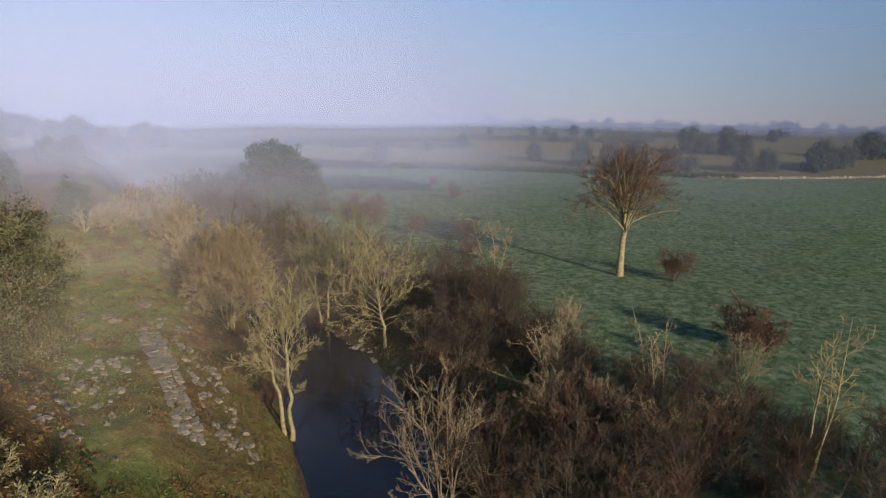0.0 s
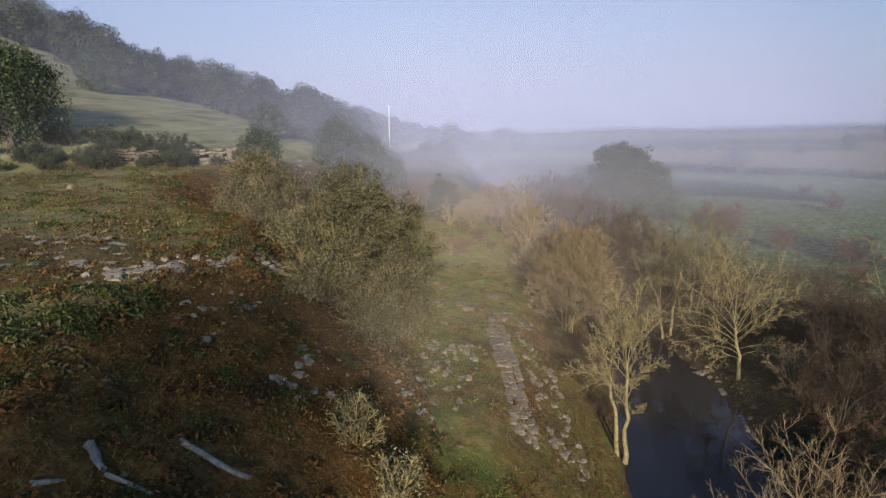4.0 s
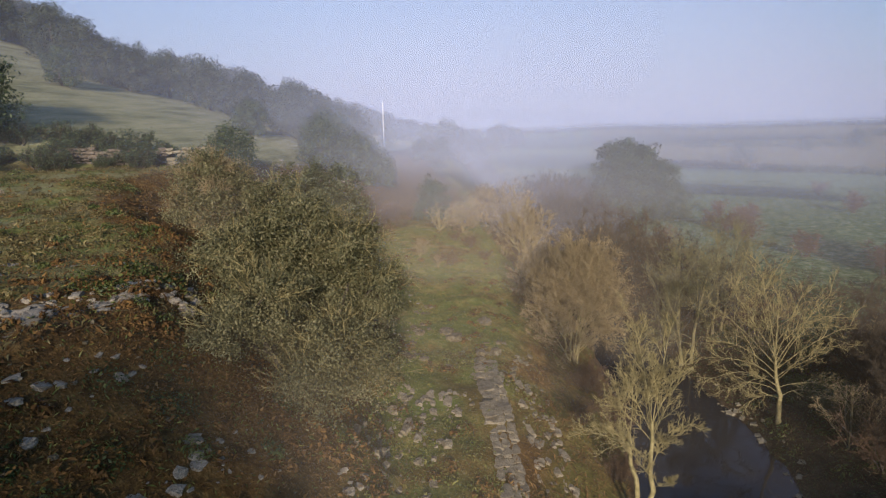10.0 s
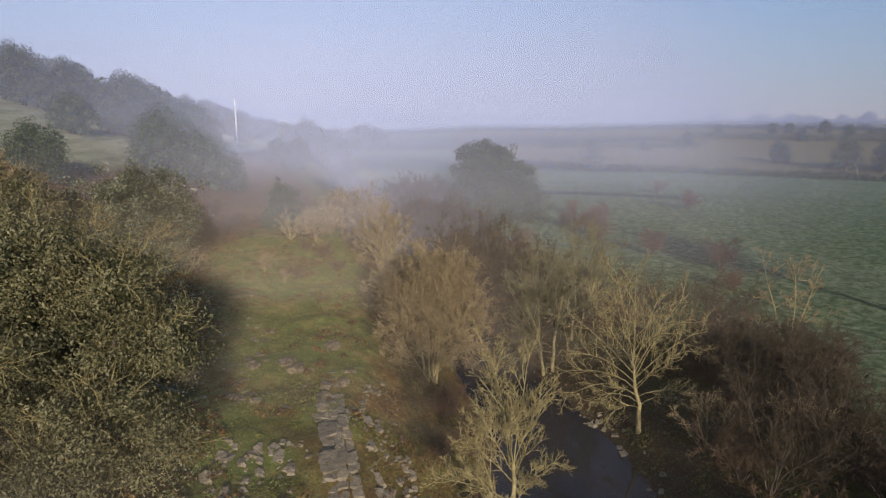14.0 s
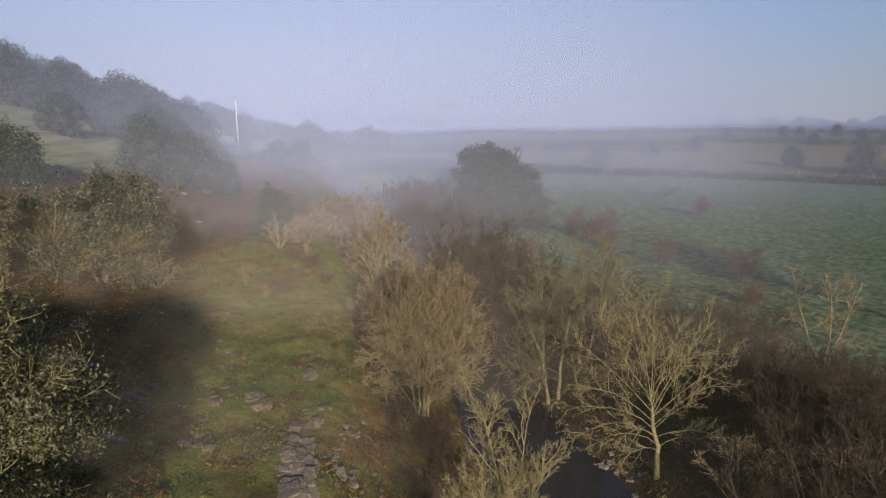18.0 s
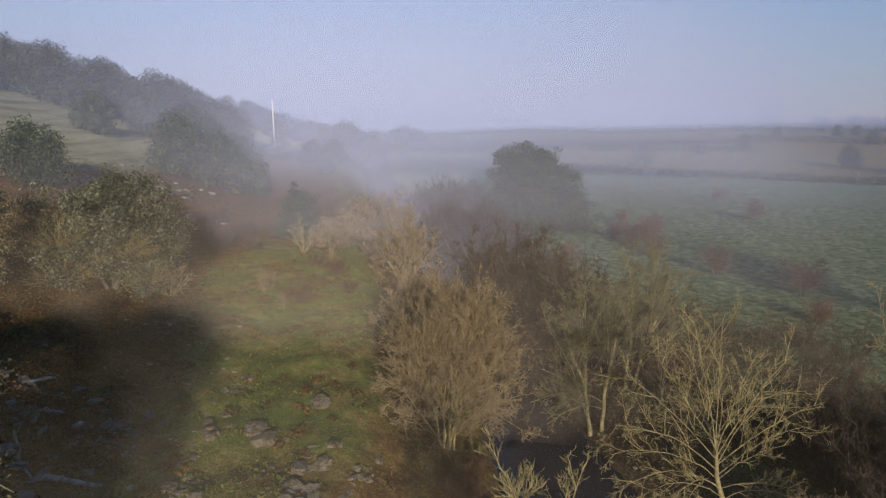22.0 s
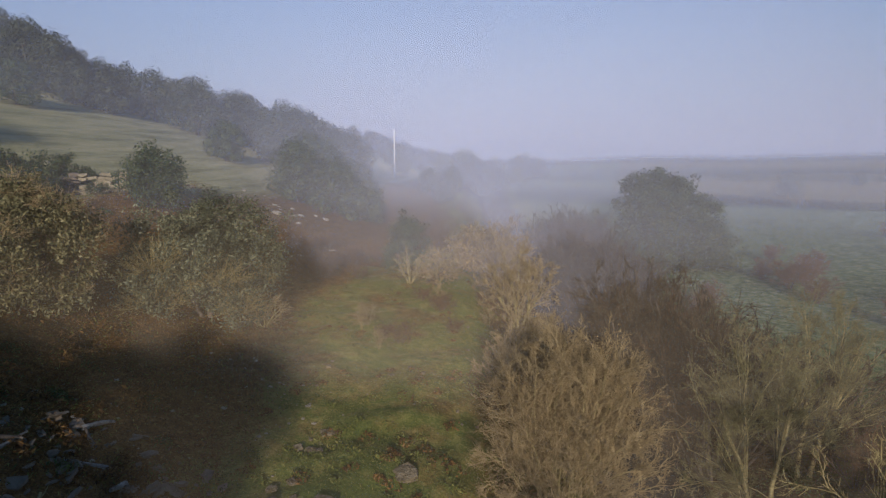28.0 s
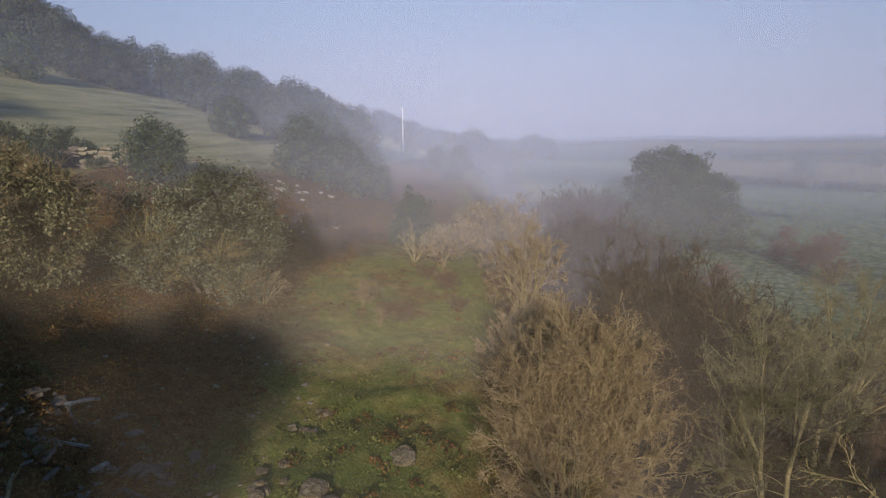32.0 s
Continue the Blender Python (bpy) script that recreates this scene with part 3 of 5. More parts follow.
def domed(seed, stems, limbs, wide, deep, high, low=0.1, base=0.25, reach=0.55, centre=(0, 0)):
    """Stems and limbs that fill a dome: for limbed_tree."""
    rng = np.random.default_rng(seed)
    rows, out = [], []
    turns = [6.28 * k / stems + rng.uniform(-0.3, 0.3) for k in range(stems)]
    for a in turns:
        u = rng.uniform(0.25, 0.75)
        end = np.array([math.cos(a) * wide * u + centre[0], math.sin(a) * deep * u + centre[1], high * math.sqrt(1 - u * u)]) * reach
        rows.append([(math.cos(a) * base, math.sin(a) * base, 0), tuple(end * (0.42, 0.42, 0.5)), tuple(end)])
    for k in range(limbs):
        f = (k + 0.5) / limbs
        u, a = math.sqrt(f), k * 2.39996
        top = high * (low + (1 - low) * math.sqrt(max(0.0, 1 - u ** 2.4))) * rng.uniform(0.84, 1.0)
        who = min(range(stems), key=lambda j: abs((turns[j] - a + 3.14159) % 6.28318 - 3.14159) + rng.uniform(0, 0.8))
        out.append((who, rng.uniform(0.3, 0.98) if u < 0.8 else rng.uniform(0.15, 0.7), (math.cos(a) * wide * u * rng.uniform(0.9, 1.05) + centre[0], math.sin(a) * deep * u + centre[1], top), rng.uniform(0.02, 0.12)))
    return rows, out


def leaf_cloud(rng, lobes, count, size, flat=0.75, inner=0.35, floor=0.1, loose=0.08, jitter=0.55, clump=0.0, each=70):
    """Small bent leaf sprays over lobes (centre, radii), thin inside and uneven outside."""
    weights = np.array([r[0] * r[1] + r[1] * r[2] + r[0] * r[2] for _, r in lobes])
    pick = rng.choice(len(lobes), count, p=weights / weights.sum())
    centres, radii = np.array([c for c, _ in lobes])[pick], np.array([r for _, r in lobes])[pick]
    way = rng.normal(0, 1, (count, 3))
    way /= np.linalg.norm(way, axis=1, keepdims=True)
    reach = np.where(rng.random(count) < inner, rng.uniform(0.45, 0.9, count), rng.normal(0.97, loose, count))
    bumps = 1 + 0.26 * np.sin(way[:, 0] * 5 + pick) * np.sin(way[:, 1] * 6 + 2 * pick) + 0.15 * np.sin(way[:, 2] * 11 + way[:, 0] * 7)
    p = centres + way * radii * (reach * bumps)[:, None]
    if clump:
        # leaves gather into small heads with shaded gaps between them
        head = rng.integers(0, max(1, count // each), count)
        p, way = p[head] + rng.normal(0, clump, (count, 3)) * (1, 1, 0.8), way[head] + rng.normal(0, 0.3, (count, 3))
    keep = p[:, 2] > floor
    p, way = p[keep], way[keep]
    return sprays(rng, p, way * 0.7 + (0, 0, 0.25), size, flat, jitter)


def sprays(rng, p, up, size, flat=0.75, jitter=0.55):
    n = len(p)
    up = up + rng.normal(0, jitter, (n, 3))
    up /= np.linalg.norm(up, axis=1, keepdims=True)
    a = np.cross(up, rng.normal(0, 1, (n, 3)))
    a /= np.linalg.norm(a, axis=1, keepdims=True)
    b = np.cross(up, a)
    s = (size * rng.uniform(0.6, 1.35, n))[:, None]
    bend = up * s * 0.28
    quad = np.stack([p - a * s, p - b * s * flat * 0.55 + bend, p + a * s * 1.1, p + b * s * flat * 0.55 + bend], 1)
    return quad.reshape(-1, 3), np.arange(4 * n).reshape(-1, 4)


def round_lobes(rng, height, width, low, count=16):
    out = []
    for k in range(count):
        turn, f = k * 2.4 + rng.uniform(-0.4, 0.4), (k + 0.5) / count
        wide = math.sqrt(max(0.05, 1 - (abs(f - 0.40) / 0.60) ** 3.4))
        r = width * rng.uniform(0.14, 0.22)
        reach = max(0.0, width * 0.5 * wide - r * 0.7) * rng.uniform(0.75, 1.05)
        out.append((np.array([math.cos(turn) * reach, math.sin(turn) * reach, height * (low + (0.88 - low) * f)]), (r, r, r * rng.uniform(0.75, 1.0))))
    out.append((np.array([0, 0, height * 0.5]), (width * 0.3, width * 0.3, height * 0.36)))
    return out


def leafy_tree(name, x, y, height, width, label, seed, leaves=6000, size=0.16, material=None, bark=None, group="", lobes=None, low=0.12, category="tree", twigs=0, twig=None, stems=1, close=False, clump=0.0, each=70, skirt=False):
    rng = np.random.default_rng(seed)
    bark = bark or M_BARK_DARK
    root = tagged(new(name), label, category, group)
    root.location = (x, y, ground_at(x, y) - 0.15)
    lobes = lobes or round_lobes(rng, height, width, low)
    g = 0.03 * height
    for s in range(stems):
        turn = 6.28 * s / stems
        line = bent(rng, (math.cos(turn) * 0.25 * (stems > 1), math.sin(turn) * 0.25 * (stems > 1), 0), (0.35 * math.cos(turn) * (stems > 1), 0.35 * math.sin(turn) * (stems > 1), 1), height * 0.6, 6, 0.06, 0.02)[0]
        trunk = Tubes()
        trunk.add(line, [g * (1.3 if k == 0 else 1 - 0.1 * k) / (stems**0.4) for k in range(7)], 8)
        part("trunk", trunk.mesh("trunk", bark), root)
    for c, r in lobes[: -1 : 2 if leaves > 5000 else 5]:
        start = line[rng.integers(1, 4)]
        mid = (start + c) / 2 + rng.normal(0, 0.2, 3)
        t = Tubes()
        t.add([start, mid, np.array(c)], [g * 0.45, g * 0.3, g * 0.1], 5)
        part("limb", t.mesh("limb", bark), root)
    v, q = leaf_cloud(rng, lobes, leaves, size, 0.9, 0.12, 0.1, 0.03, 0.10) if close else leaf_cloud(rng, lobes, leaves, size, clump=clump, each=each)
    tagged(part("crown", quads_mesh("crown", v, q, material or M_LEAF_GREEN), root), kind="stuff")
    if twigs:
        pick = rng.integers(0, (len(lobes) - 1) // (2 if skirt else 1), twigs)
        c, r = np.array([l[0] for l in lobes])[pick], np.array([l[1] for l in lobes])[pick]
        d = rng.normal(0, 1, (twigs, 3))
        d[:, 2] = np.abs(d[:, 2]) * 0.9
        d /= np.linalg.norm(d, axis=1, keepdims=True)
        l = bent(rng, c + d * r * 0.5, d, r[:, 0] * rng.uniform(0.5, 0.95, twigs), 3, 0.15, 0.08)
        l = l[l[:, :, 2].min(1) > 0.2]
        t = Tubes()
        t.add(l, [0.013, 0.011, 0.009, 0.006], 3)
        b, _ = shoots(rng, l, np.full(len(l), 0.9), 4, 0.5, 3, 0.18, 0.05)
        t.add(b, [0.008, 0.007, 0.006, 0.004], 3)
        tagged(part("twig_crown", t.mesh("twig_crown", twig or M_TWIG_PALE), root), "bare twig ends among the leaves", kind="stuff")
    return root


def shrub(name, x, y, height, width, label, seed, stems=9, per=(7, 6, 4), bark=None, twig=None, group="", lift=0.05, thick=1.0, leaves=0, leaf=None, leaf_size=0.1, apart=True):
    """A leafless bush: stems from the ground, each with its shoots."""
    rng = np.random.default_rng(seed)
    root = tagged(new(name), label, "bush", group)
    root.location = (x, y, ground_at(x, y) - 0.1)
    turn = rng.uniform(0, 6.28, stems)
    out = rng.uniform(0.1, 1.0, stems) * width / height * 0.75
    ways = np.stack([np.cos(turn) * out, np.sin(turn) * out, np.ones(stems)], -1)
    ways /= np.linalg.norm(ways, axis=1, keepdims=True)
    size = height * rng.uniform(0.7, 1.0, stems)
    lines = bent(rng, np.stack([np.cos(turn), np.sin(turn), 0 * turn], -1) * 0.15 * width * 0.3, ways, size, 6, 0.1, 0.02)
    for group_ in [[line] for line in lines] if apart else [lines]:
        t = Tubes()
        t.add(np.array(group_), np.linspace(0.045, 0.014, 7) * thick, 5)
        part("stem" if apart else "stems", t.mesh("stem", bark or M_BARK_DARK), root)
    a, la = shoots(rng, lines, size, per[0], 0.45, 4, 0.17, lift, 0.15)
    b, lb = shoots(rng, a, la, per[1], 0.55, 2, 0.2, lift)
    fine = Tubes()
    fine.add(a, np.linspace(0.020, 0.010, 5) * thick, 3)
    fine.add(b, np.linspace(0.012, 0.007, 3) * thick, 3)
    if per[2]:
        c, _ = shoots(rng, b, lb, per[2], 0.6, 1, 0.2, lift)
        fine.add(c, np.array([0.009, 0.005]) * thick, 3)
    tagged(part("twig_crown", fine.mesh("twig_crown", twig or M_TWIG_RED), root), kind="stuff")
    if leaves:
        ends = b[rng.integers(0, len(b), leaves), -1] + rng.normal(0, 0.15, (leaves, 3))
        ends = ends[ends[:, 2] > 0.1]
        v, q = sprays(rng, ends, np.tile([[0, 0, 0.5]], (len(ends), 1)), leaf_size)
        tagged(part("crown", quads_mesh("crown", v, q, leaf), root), kind="stuff")
    return root


def set_down(thing, x, y, size=1.0, turn=0.0, sink=0.1, tall=1.0):
    return copy_thing(thing, pose(x, y, ground_at(x, y) - sink, 0, 0, turn) @ Matrix.Diagonal((size, size, size * tall, 1)))


# ---- riverside trees ----
PALE_LIMBS = [(0, 1.0, (-0.9, 0.2, 9.0), 0.02), (0, 1.0, (-0.3, -0.4, 7.6), 0.04), (0, 0.97, (0.4, 0.6, 8.9), 0.02), (0, 0.98, (0.9, -0.3, 7.9), 0.03), (0, 0.93, (-1.4, -0.5, 7.3), 0.0), (0, 0.86, (-1.9, 0.4, 6.0), -0.02), (0, 0.72, (-2.9, -0.4, 4.9), 0.10), (0, 0.70, (-2.3, 0.8, 4.2), 0.08), (0, 0.88, (0.9, 1.0, 6.6), 0.0), (0, 0.80, (1.1, -0.8, 5.8), -0.04), (0, 0.66, (0.8, 0.5, 4.9), -0.05), (0, 0.60, (-0.9, -0.9, 4.4), -0.04), (0, 0.75, (-0.5, 1.6, 6.2), 0.0), (0, 0.9, (-0.7, 1.2, 8.0), 0.02), (0, 0.52, (0.6, -0.7, 3.5), -0.05)]
limbed_tree("bare_tree", 2.3, 27.6, "tall bare tree crusted with pale yellow lichen beside the water", 3, [[(0, 0, 0), (-0.05, 0, 2.5), (-0.15, 0, 5.2)], [(-0.4, 0.1, 0), (-0.45, 0.1, 2.2), (-0.9, 0.15, 4.6)]], PALE_LIMBS + [(1, 1.0, (-1.6, 0.4, 6.8), 0.02), (1, 0.95, (-0.8, 0.7, 7.2), 0.02), (1, 0.85, (-1.9, -0.3, 5.2), 0.05)], girth=0.14, thick=0.56, per=(14, 8, 4), ratio=0.34, lift=0.10, limb_girth=0.36, wander=0.16)
FAN_LIMBS = [(0, 1.0, (-1.6, 0.2, 8.6), 0.02), (0, 1.0, (-2.8, -0.3, 7.4), 0.0), (0, 0.98, (-0.5, 0.5, 8.2), 0.02), (0, 0.95, (0.6, 0, 7.3), 0.04), (0, 0.9, (-3.8, 0.5, 6.3), 0.05), (0, 0.85, (1.3, 0.6, 5.9), 0.04), (0, 0.8, (-4.3, -0.4, 4.4), 0.14), (0, 0.7, (-4.1, 0.4, 3.0), 0.22), (0, 0.62, (-3.7, -0.6, 2.1), 0.26), (0, 0.52, (-3.0, 0.3, 1.2), 0.30), (0, 0.45, (-2.2, -0.7, 0.9), 0.28), (0, 0.6, (-2.4, -1.3, 2.6), 0.2), (0, 0.7, (1.6, -0.8, 4.4), 0.08), (0, 0.92, (2.2, 0.6, 7.0), 0.03), (0, 0.85, (2.9, -0.3, 5.7), 0.05), (0, 0.75, (2.7, 0.5, 4.3), 0.10), (0, 0.6, (2.3, -0.6, 2.4), 0.2), (0, 0.5, (2.6, 0.3, 1.5), 0.26), (0, 0.9, (-1.2, 1.5, 7.0), 0.02), (0, 0.9, (-1.0, -1.5, 6.6), 0.02)]
limbed_tree("bare_tree", 9.5, 37.7, "bare leaning tree with low drooping lichen branches on the bank", 5, [[(0, 0, 0), (-0.1, 0, 1.6), (-0.5, 0, 3.6)]], FAN_LIMBS, girth=0.12, thick=0.56, per=(10, 7, 4), ratio=0.38, lift=0.05, limb_girth=0.40, wander=0.10)
rows, tips = domed(8, 2, 26, 3.0, 2.6, 8.2, 0.25, 0.3, 0.78, (-0.2, 0))
limbed_tree("bare_tree", 6.3, 45.7, "bare twin-stemmed tree with greenish twigs on the river bank", 8, rows, tips + [(0, 0.3, (-3.4, -0.6, 1.8), 0.2), (1, 0.35, (-2.9, -0.3, 3.4), 0.15), (0, 0.25, (-2.6, -1.0, 1.0), 0.25)], bark=M_BARK_PALE, twig=M_TWIG_OLIVE, girth=0.11, thick=0.56, per=(12, 8, 5), ratio=0.38, lift=0.05, limb_girth=0.3)
rows, tips = domed(11, 2, 22, 2.7, 2.4, 8.2, 0.35, 0.2, 0.7, (0.3, 0))
limbed_tree("bare_tree", 8.6, 49.0, "bare tree with pale upright branches and greenish twigs", 11, rows, tips + [(0, 0.4, (3.9, -0.8, 5.0), -0.05), (1, 0.35, (3.2, 0.4, 3.6), 0.0)], bark=M_BARK_PALE, twig=M_TWIG_OLIVE, girth=0.11, thick=0.56, per=(11, 8, 5), ratio=0.36, lift=0.06, limb_girth=0.32)
rows, tips = domed(9, 9, 84, 3.3, 3.1, 7.7, 0.06, 0.3, 0.62, (0.2, 0))
limbed_tree("bare_tree", -0.85, 41.3, "broad domed bare tree with dense warm brown twigs", 9, rows, tips, bark=M_BARK_PALE, twig=M_TWIG_BROWN, girth=0.085, thick=0.5, per=(13, 9, 5), ratio=0.36, lift=0.03, wander=0.17, leaves=3500, leaf=M_LEAF_TAN)
rows, tips = domed(10, 6, 36, 2.7, 2.4, 5.6, 0.12, 0.25, 0.6)
limbed_tree("bare_tree", -3.0, 48.2, "bare brown riverside tree with a rounded twiggy crown", 10, rows, tips, bark=M_BARK_BROWN, twig=M_TWIG_BROWN, girth=0.12, thick=0.75, per=(10, 7, 5), ratio=0.34, wander=0.12)
rows, tips = domed(12, 5, 22, 3.4, 3.0, 6.9, 0.22, 0.25, 0.66, (-0.6, 0))
limbed_tree("bare_tree", 7.9, 19.2, "slim bare tree with tan lichen twigs on the bank", 12, rows, tips, bark=M_BARK_BROWN, twig=M_TWIG_BROWN, girth=0.075, thick=0.42, per=(9, 5, 2), ratio=0.32, lift=0.10, limb_girth=0.3)
rows, tips = domed(13, 5, 40, 3.3, 2.8, 6.4, 0.12, 0.2, 0.6)
limbed_tree("bare_tree", -6.0, 64.5, "pale brown bare tree with upright branches by the river", 13, rows, tips, bark=M_BARK_PALE, twig=M_TWIG_BROWN, girth=0.11, thick=0.7, per=(10, 7, 4), ratio=0.34, lift=0.05)
rows, tips = domed(14, 5, 34, 3.0, 2.6, 7.2, 0.15, 0.2, 0.6)
limbed_tree("bare_tree", -8.0, 70.5, "rounded bare brown tree on the river bank in mist", 14, rows, tips, bark=M_BARK_BROWN, twig=M_TWIG_BROWN, girth=0.11, thick=0.7, per=(10, 7, 4), ratio=0.34, lift=0.05)
rows, tips = domed(15, 1, 52, 5.6, 5.0, 13.2, 0.42, 0.0, 0.74)
rows = [[(0, 0, 0), (0.1, 0, 4.5), (-0.1, 0.1, 9.2)]]
tips = [(0, 0.46 + 0.5 * (k % 9) / 9, tip, 0.05) for k, (_, _, tip, _) in enumerate(tips)]
limbed_tree("bare_tree", 35.2, 47.8, "tall bare ash tree with a sunlit trunk in the meadow", 15, rows, tips, bark=M_BARK_PALE, twig=M_TWIG_RED, girth=0.3, per=(10, 6, 3), limb_girth=0.28)
bare_tree("bare_tree", 23.2, 15.6, 8.0, "thin pale bare sapling rising from the thicket", 16, stems=3, limbs=14, spread=0.3, twig=M_TWIG_PALE, per=(6, 4, 2), girth=0.1)
bare_tree("bare_tree", 20.3, 22.4, 6.0, "thin pale bare sapling rising from the thicket", 17, stems=3, limbs=10, spread=0.3, twig=M_TWIG_BROWN, per=(6, 4, 2), girth=0.09)
bare_tree("bare_tree", 20.8, 45.5, 6.8, "slender bare tree with brown twigs at the meadow edge", 18, stems=3, limbs=14, spread=0.4, bark=M_BARK_PALE, twig=M_TWIG_BROWN, per=(7, 5, 3), girth=0.1)

# ---- evergreen trees of the bank and terrace ----
leafy_tree("evergreen_oak", -8.8, 22.6, 6.4, 6.3, "round olive-green evergreen tree with sunlit leaves on the bank", 21, leaves=150000, size=0.040, twigs=420, low=0.06, clump=0.19, each=150, stems=3)
leafy_tree("evergreen_oak", -21.3, 50.2, 6.9, 9.0, "dense grey-green tree with pale twiggy skirts on the terrace", 22, leaves=40000, size=0.085, clump=0.26, material=M_LEAF_HOLM, skirt=True, twigs=1300, low=0.08, stems=4)
leafy_tree("evergreen_oak", -24.5, 42.4, 6.0, 6.2, "bushy olive tree with reddish bare twigs among its leaves", 23, leaves=28000, size=0.085, clump=0.26, twigs=900, low=0.08, twig=M_TWIG_BROWN, stems=4)
# the next two stand out of view, added only for their shade
leafy_tree("evergreen_oak", -2.6, -8.0, 13.4, 7.4, "tall unseen olive-green evergreen tree added to shade the bracken bank", 28, leaves=3700, size=0.16, low=0.35)
leafy_tree("evergreen_oak", -4.6, -10.0, 13.4, 6.4, "tall unseen olive-green evergreen tree added to shade the bracken bank", 29, leaves=2000, size=0.16, low=0.35)
leafy_tree("oak_tree", -37.7, 65.9, 5.3, 5.8, "small dark oak standing alone above the stone wall", 24, leaves=7000, size=0.13, material=M_LEAF_OAK)
leafy_tree("oak_tree", -62, 55.8, 11.6, 12, "large dark oak at the edge of the hill pasture", 25, leaves=16000, size=0.19, material=M_LEAF_OAK, low=0.2)
BIG = [((-1.6, 0, 3.4), (2.6, 2.6, 3.4)), ((-1.7, 0.4, 7.1), (2.3, 2.4, 3.0)), ((-0.6, -0.4, 8.4), (2.0, 2.2, 1.9)), ((1.0, 0.3, 8.3), (2.1, 2.2, 2.0)), ((2.6, 0, 7.8), (1.9, 2.2, 2.1)), ((1.5, 0, 3.5), (3.2, 3, 3.5)), ((5.0, 0.3, 5.6), (2.1, 2.2, 2.8)), ((5.0, 0, 2.8), (2.6, 2.5, 2.8)), ((7.5, 0.5, 2.4), (2.0, 2, 2.3)), ((1, 0, 5), (3, 2.6, 4))]
leafy_tree("oak_tree", 4.7, 93, 12, 14, "great round dark evergreen oak alone in the meadow mist", 26, leaves=60000, size=0.13, material=M_LEAF_OAK, clump=0.34, each=70, lobes=[(np.array(c) * (1, 1, 1.06), r) for c, r in BIG])
for k, (x, y, h, w) in enumerate([(-39.5, 94, 8.3, 8.5), (-35.5, 96.5, 7, 8), (-32.5, 98, 5, 6.5), (-38.5, 101, 7.8, 9), (-35, 104, 5.5, 7), (-43, 104, 8.8, 9.5), (-40, 110, 7.2, 9), (-47, 112, 8.8, 9.5), (-58.4, 106, 6.5, 6.0), (-86, 95, 7, 6.5), (-47, 119, 9.5, 9)]):
    leafy_tree("oak_tree", x, y, h, w, "dark evergreen oak in a clump below the hill pasture", 40 + k, leaves=6000, size=0.16, material=M_LEAF_OAK, group="oaks below the hill", low=0.1, close=True)
leafy_tree("evergreen_oak", -17.5, 73, 4.6, 4.4, "small dark bushy tree on the terrace in mist", 52, leaves=9000, size=0.10, material=M_LEAF_OAK, low=0.03, clump=0.25, stems=2)
leafy_tree("tan_leaved_tree", -11.2, 73.5, 4.6, 5.2, "small tree with fading tan leaves in the mist", 50, leaves=6000, size=0.11, material=M_LEAF_TAN, bark=M_BARK_PALE, low=0.3, twigs=250)
leafy_tree("tan_leaved_tree", -12.5, 66.5, 3.2, 3.6, "small tree with fading tan leaves in the mist", 51, leaves=1800, size=0.09, material=M_LEAF_TAN, bark=M_BARK_PALE, low=0.3, twigs=250)

# ---- wood on the hillside and far trees ----
def wood_edge(x, y):
    """Metres into the wood from its lower edge; negative on the pasture."""
    return y - float(np.interp(x, [-260, -112, -90, -84, -66, -53, -44, -20], [128, 110, 112, 127, 125, 118, 135, 400]))



FAR_OAKS = [leafy_tree("oak_tree", -100 - 8 * k, 118 + 3 * k, 9 + 0.8 * k, 8.5 + 0.7 * k, "dark evergreen oak in the hillside wood", 60 + k, leaves=4900, size=0.25, material=M_LEAF_FOREST, group="hillside wood", close=True) for k in range(5)]
rng = np.random.default_rng(7)
made = 0
for k in range(6000):
    x, y = rng.uniform(-260, -20), rng.uniform(10, 330)
    if made < 210 and wood_edge(x, y) > 0 and (y > 206 or abs(x + 66 * (y - 14) / 190) > 7.5) and rng.random() < (1.0 if wood_edge(x, y) < 26 else 0.18):
        made += 1
        set_down(FAR_OAKS[made % 5], x, y, rng.uniform(0.72, 1.08), rng.uniform(0, 360), 0.3)
for x, y, s in [(112, 168, 0.8), (120, 166, 1.0), (104, 172, 0.7), (166, 140, 0.7), (172, 143, 0.75), (178, 141, 0.7), (205, 150, 0.7), (214, 160, 0.7), (96, 190, 0.7), (88, 240, 0.5), (70, 230, 0.5), (130, 240, 0.55), (160, 260, 0.55), (205, 250, 0.6), (240, 230, 0.7), (44, 200, 0.6), (120, 151, 0.55), (124, 153, 0.6), (128, 150, 0.5), (144, 146, 0.6), (151, 144.5, 0.75), (165, 140, 0.85), (169, 141, 0.8), (199, 151, 0.8), (159, 188, 0.9), (163, 186, 0.7), (170, 181, 1.0), (176, 180, 0.8), (186, 200, 0.9), (120, 289, 0.5), (145, 291, 0.6), (152, 290, 0.5), (172, 297, 0.6)]:
    set_down(FAR_OAKS[int(x) % 5], x, y, s, x * 7, 0.3)
for k in range(46):
    x, y = rng.uniform(-62, -14), rng.uniform(100, 215)
    if -3 < river_left(y) - x - 10 < 34 and abs(x + 66 * (y - 14) / 190) > 9 and x > 6 - 0.617 * (y - 19):
        set_down(FAR_OAKS[k % 5], x, y, rng.uniform(0.35, 0.75), rng.uniform(0, 360), 0.3)


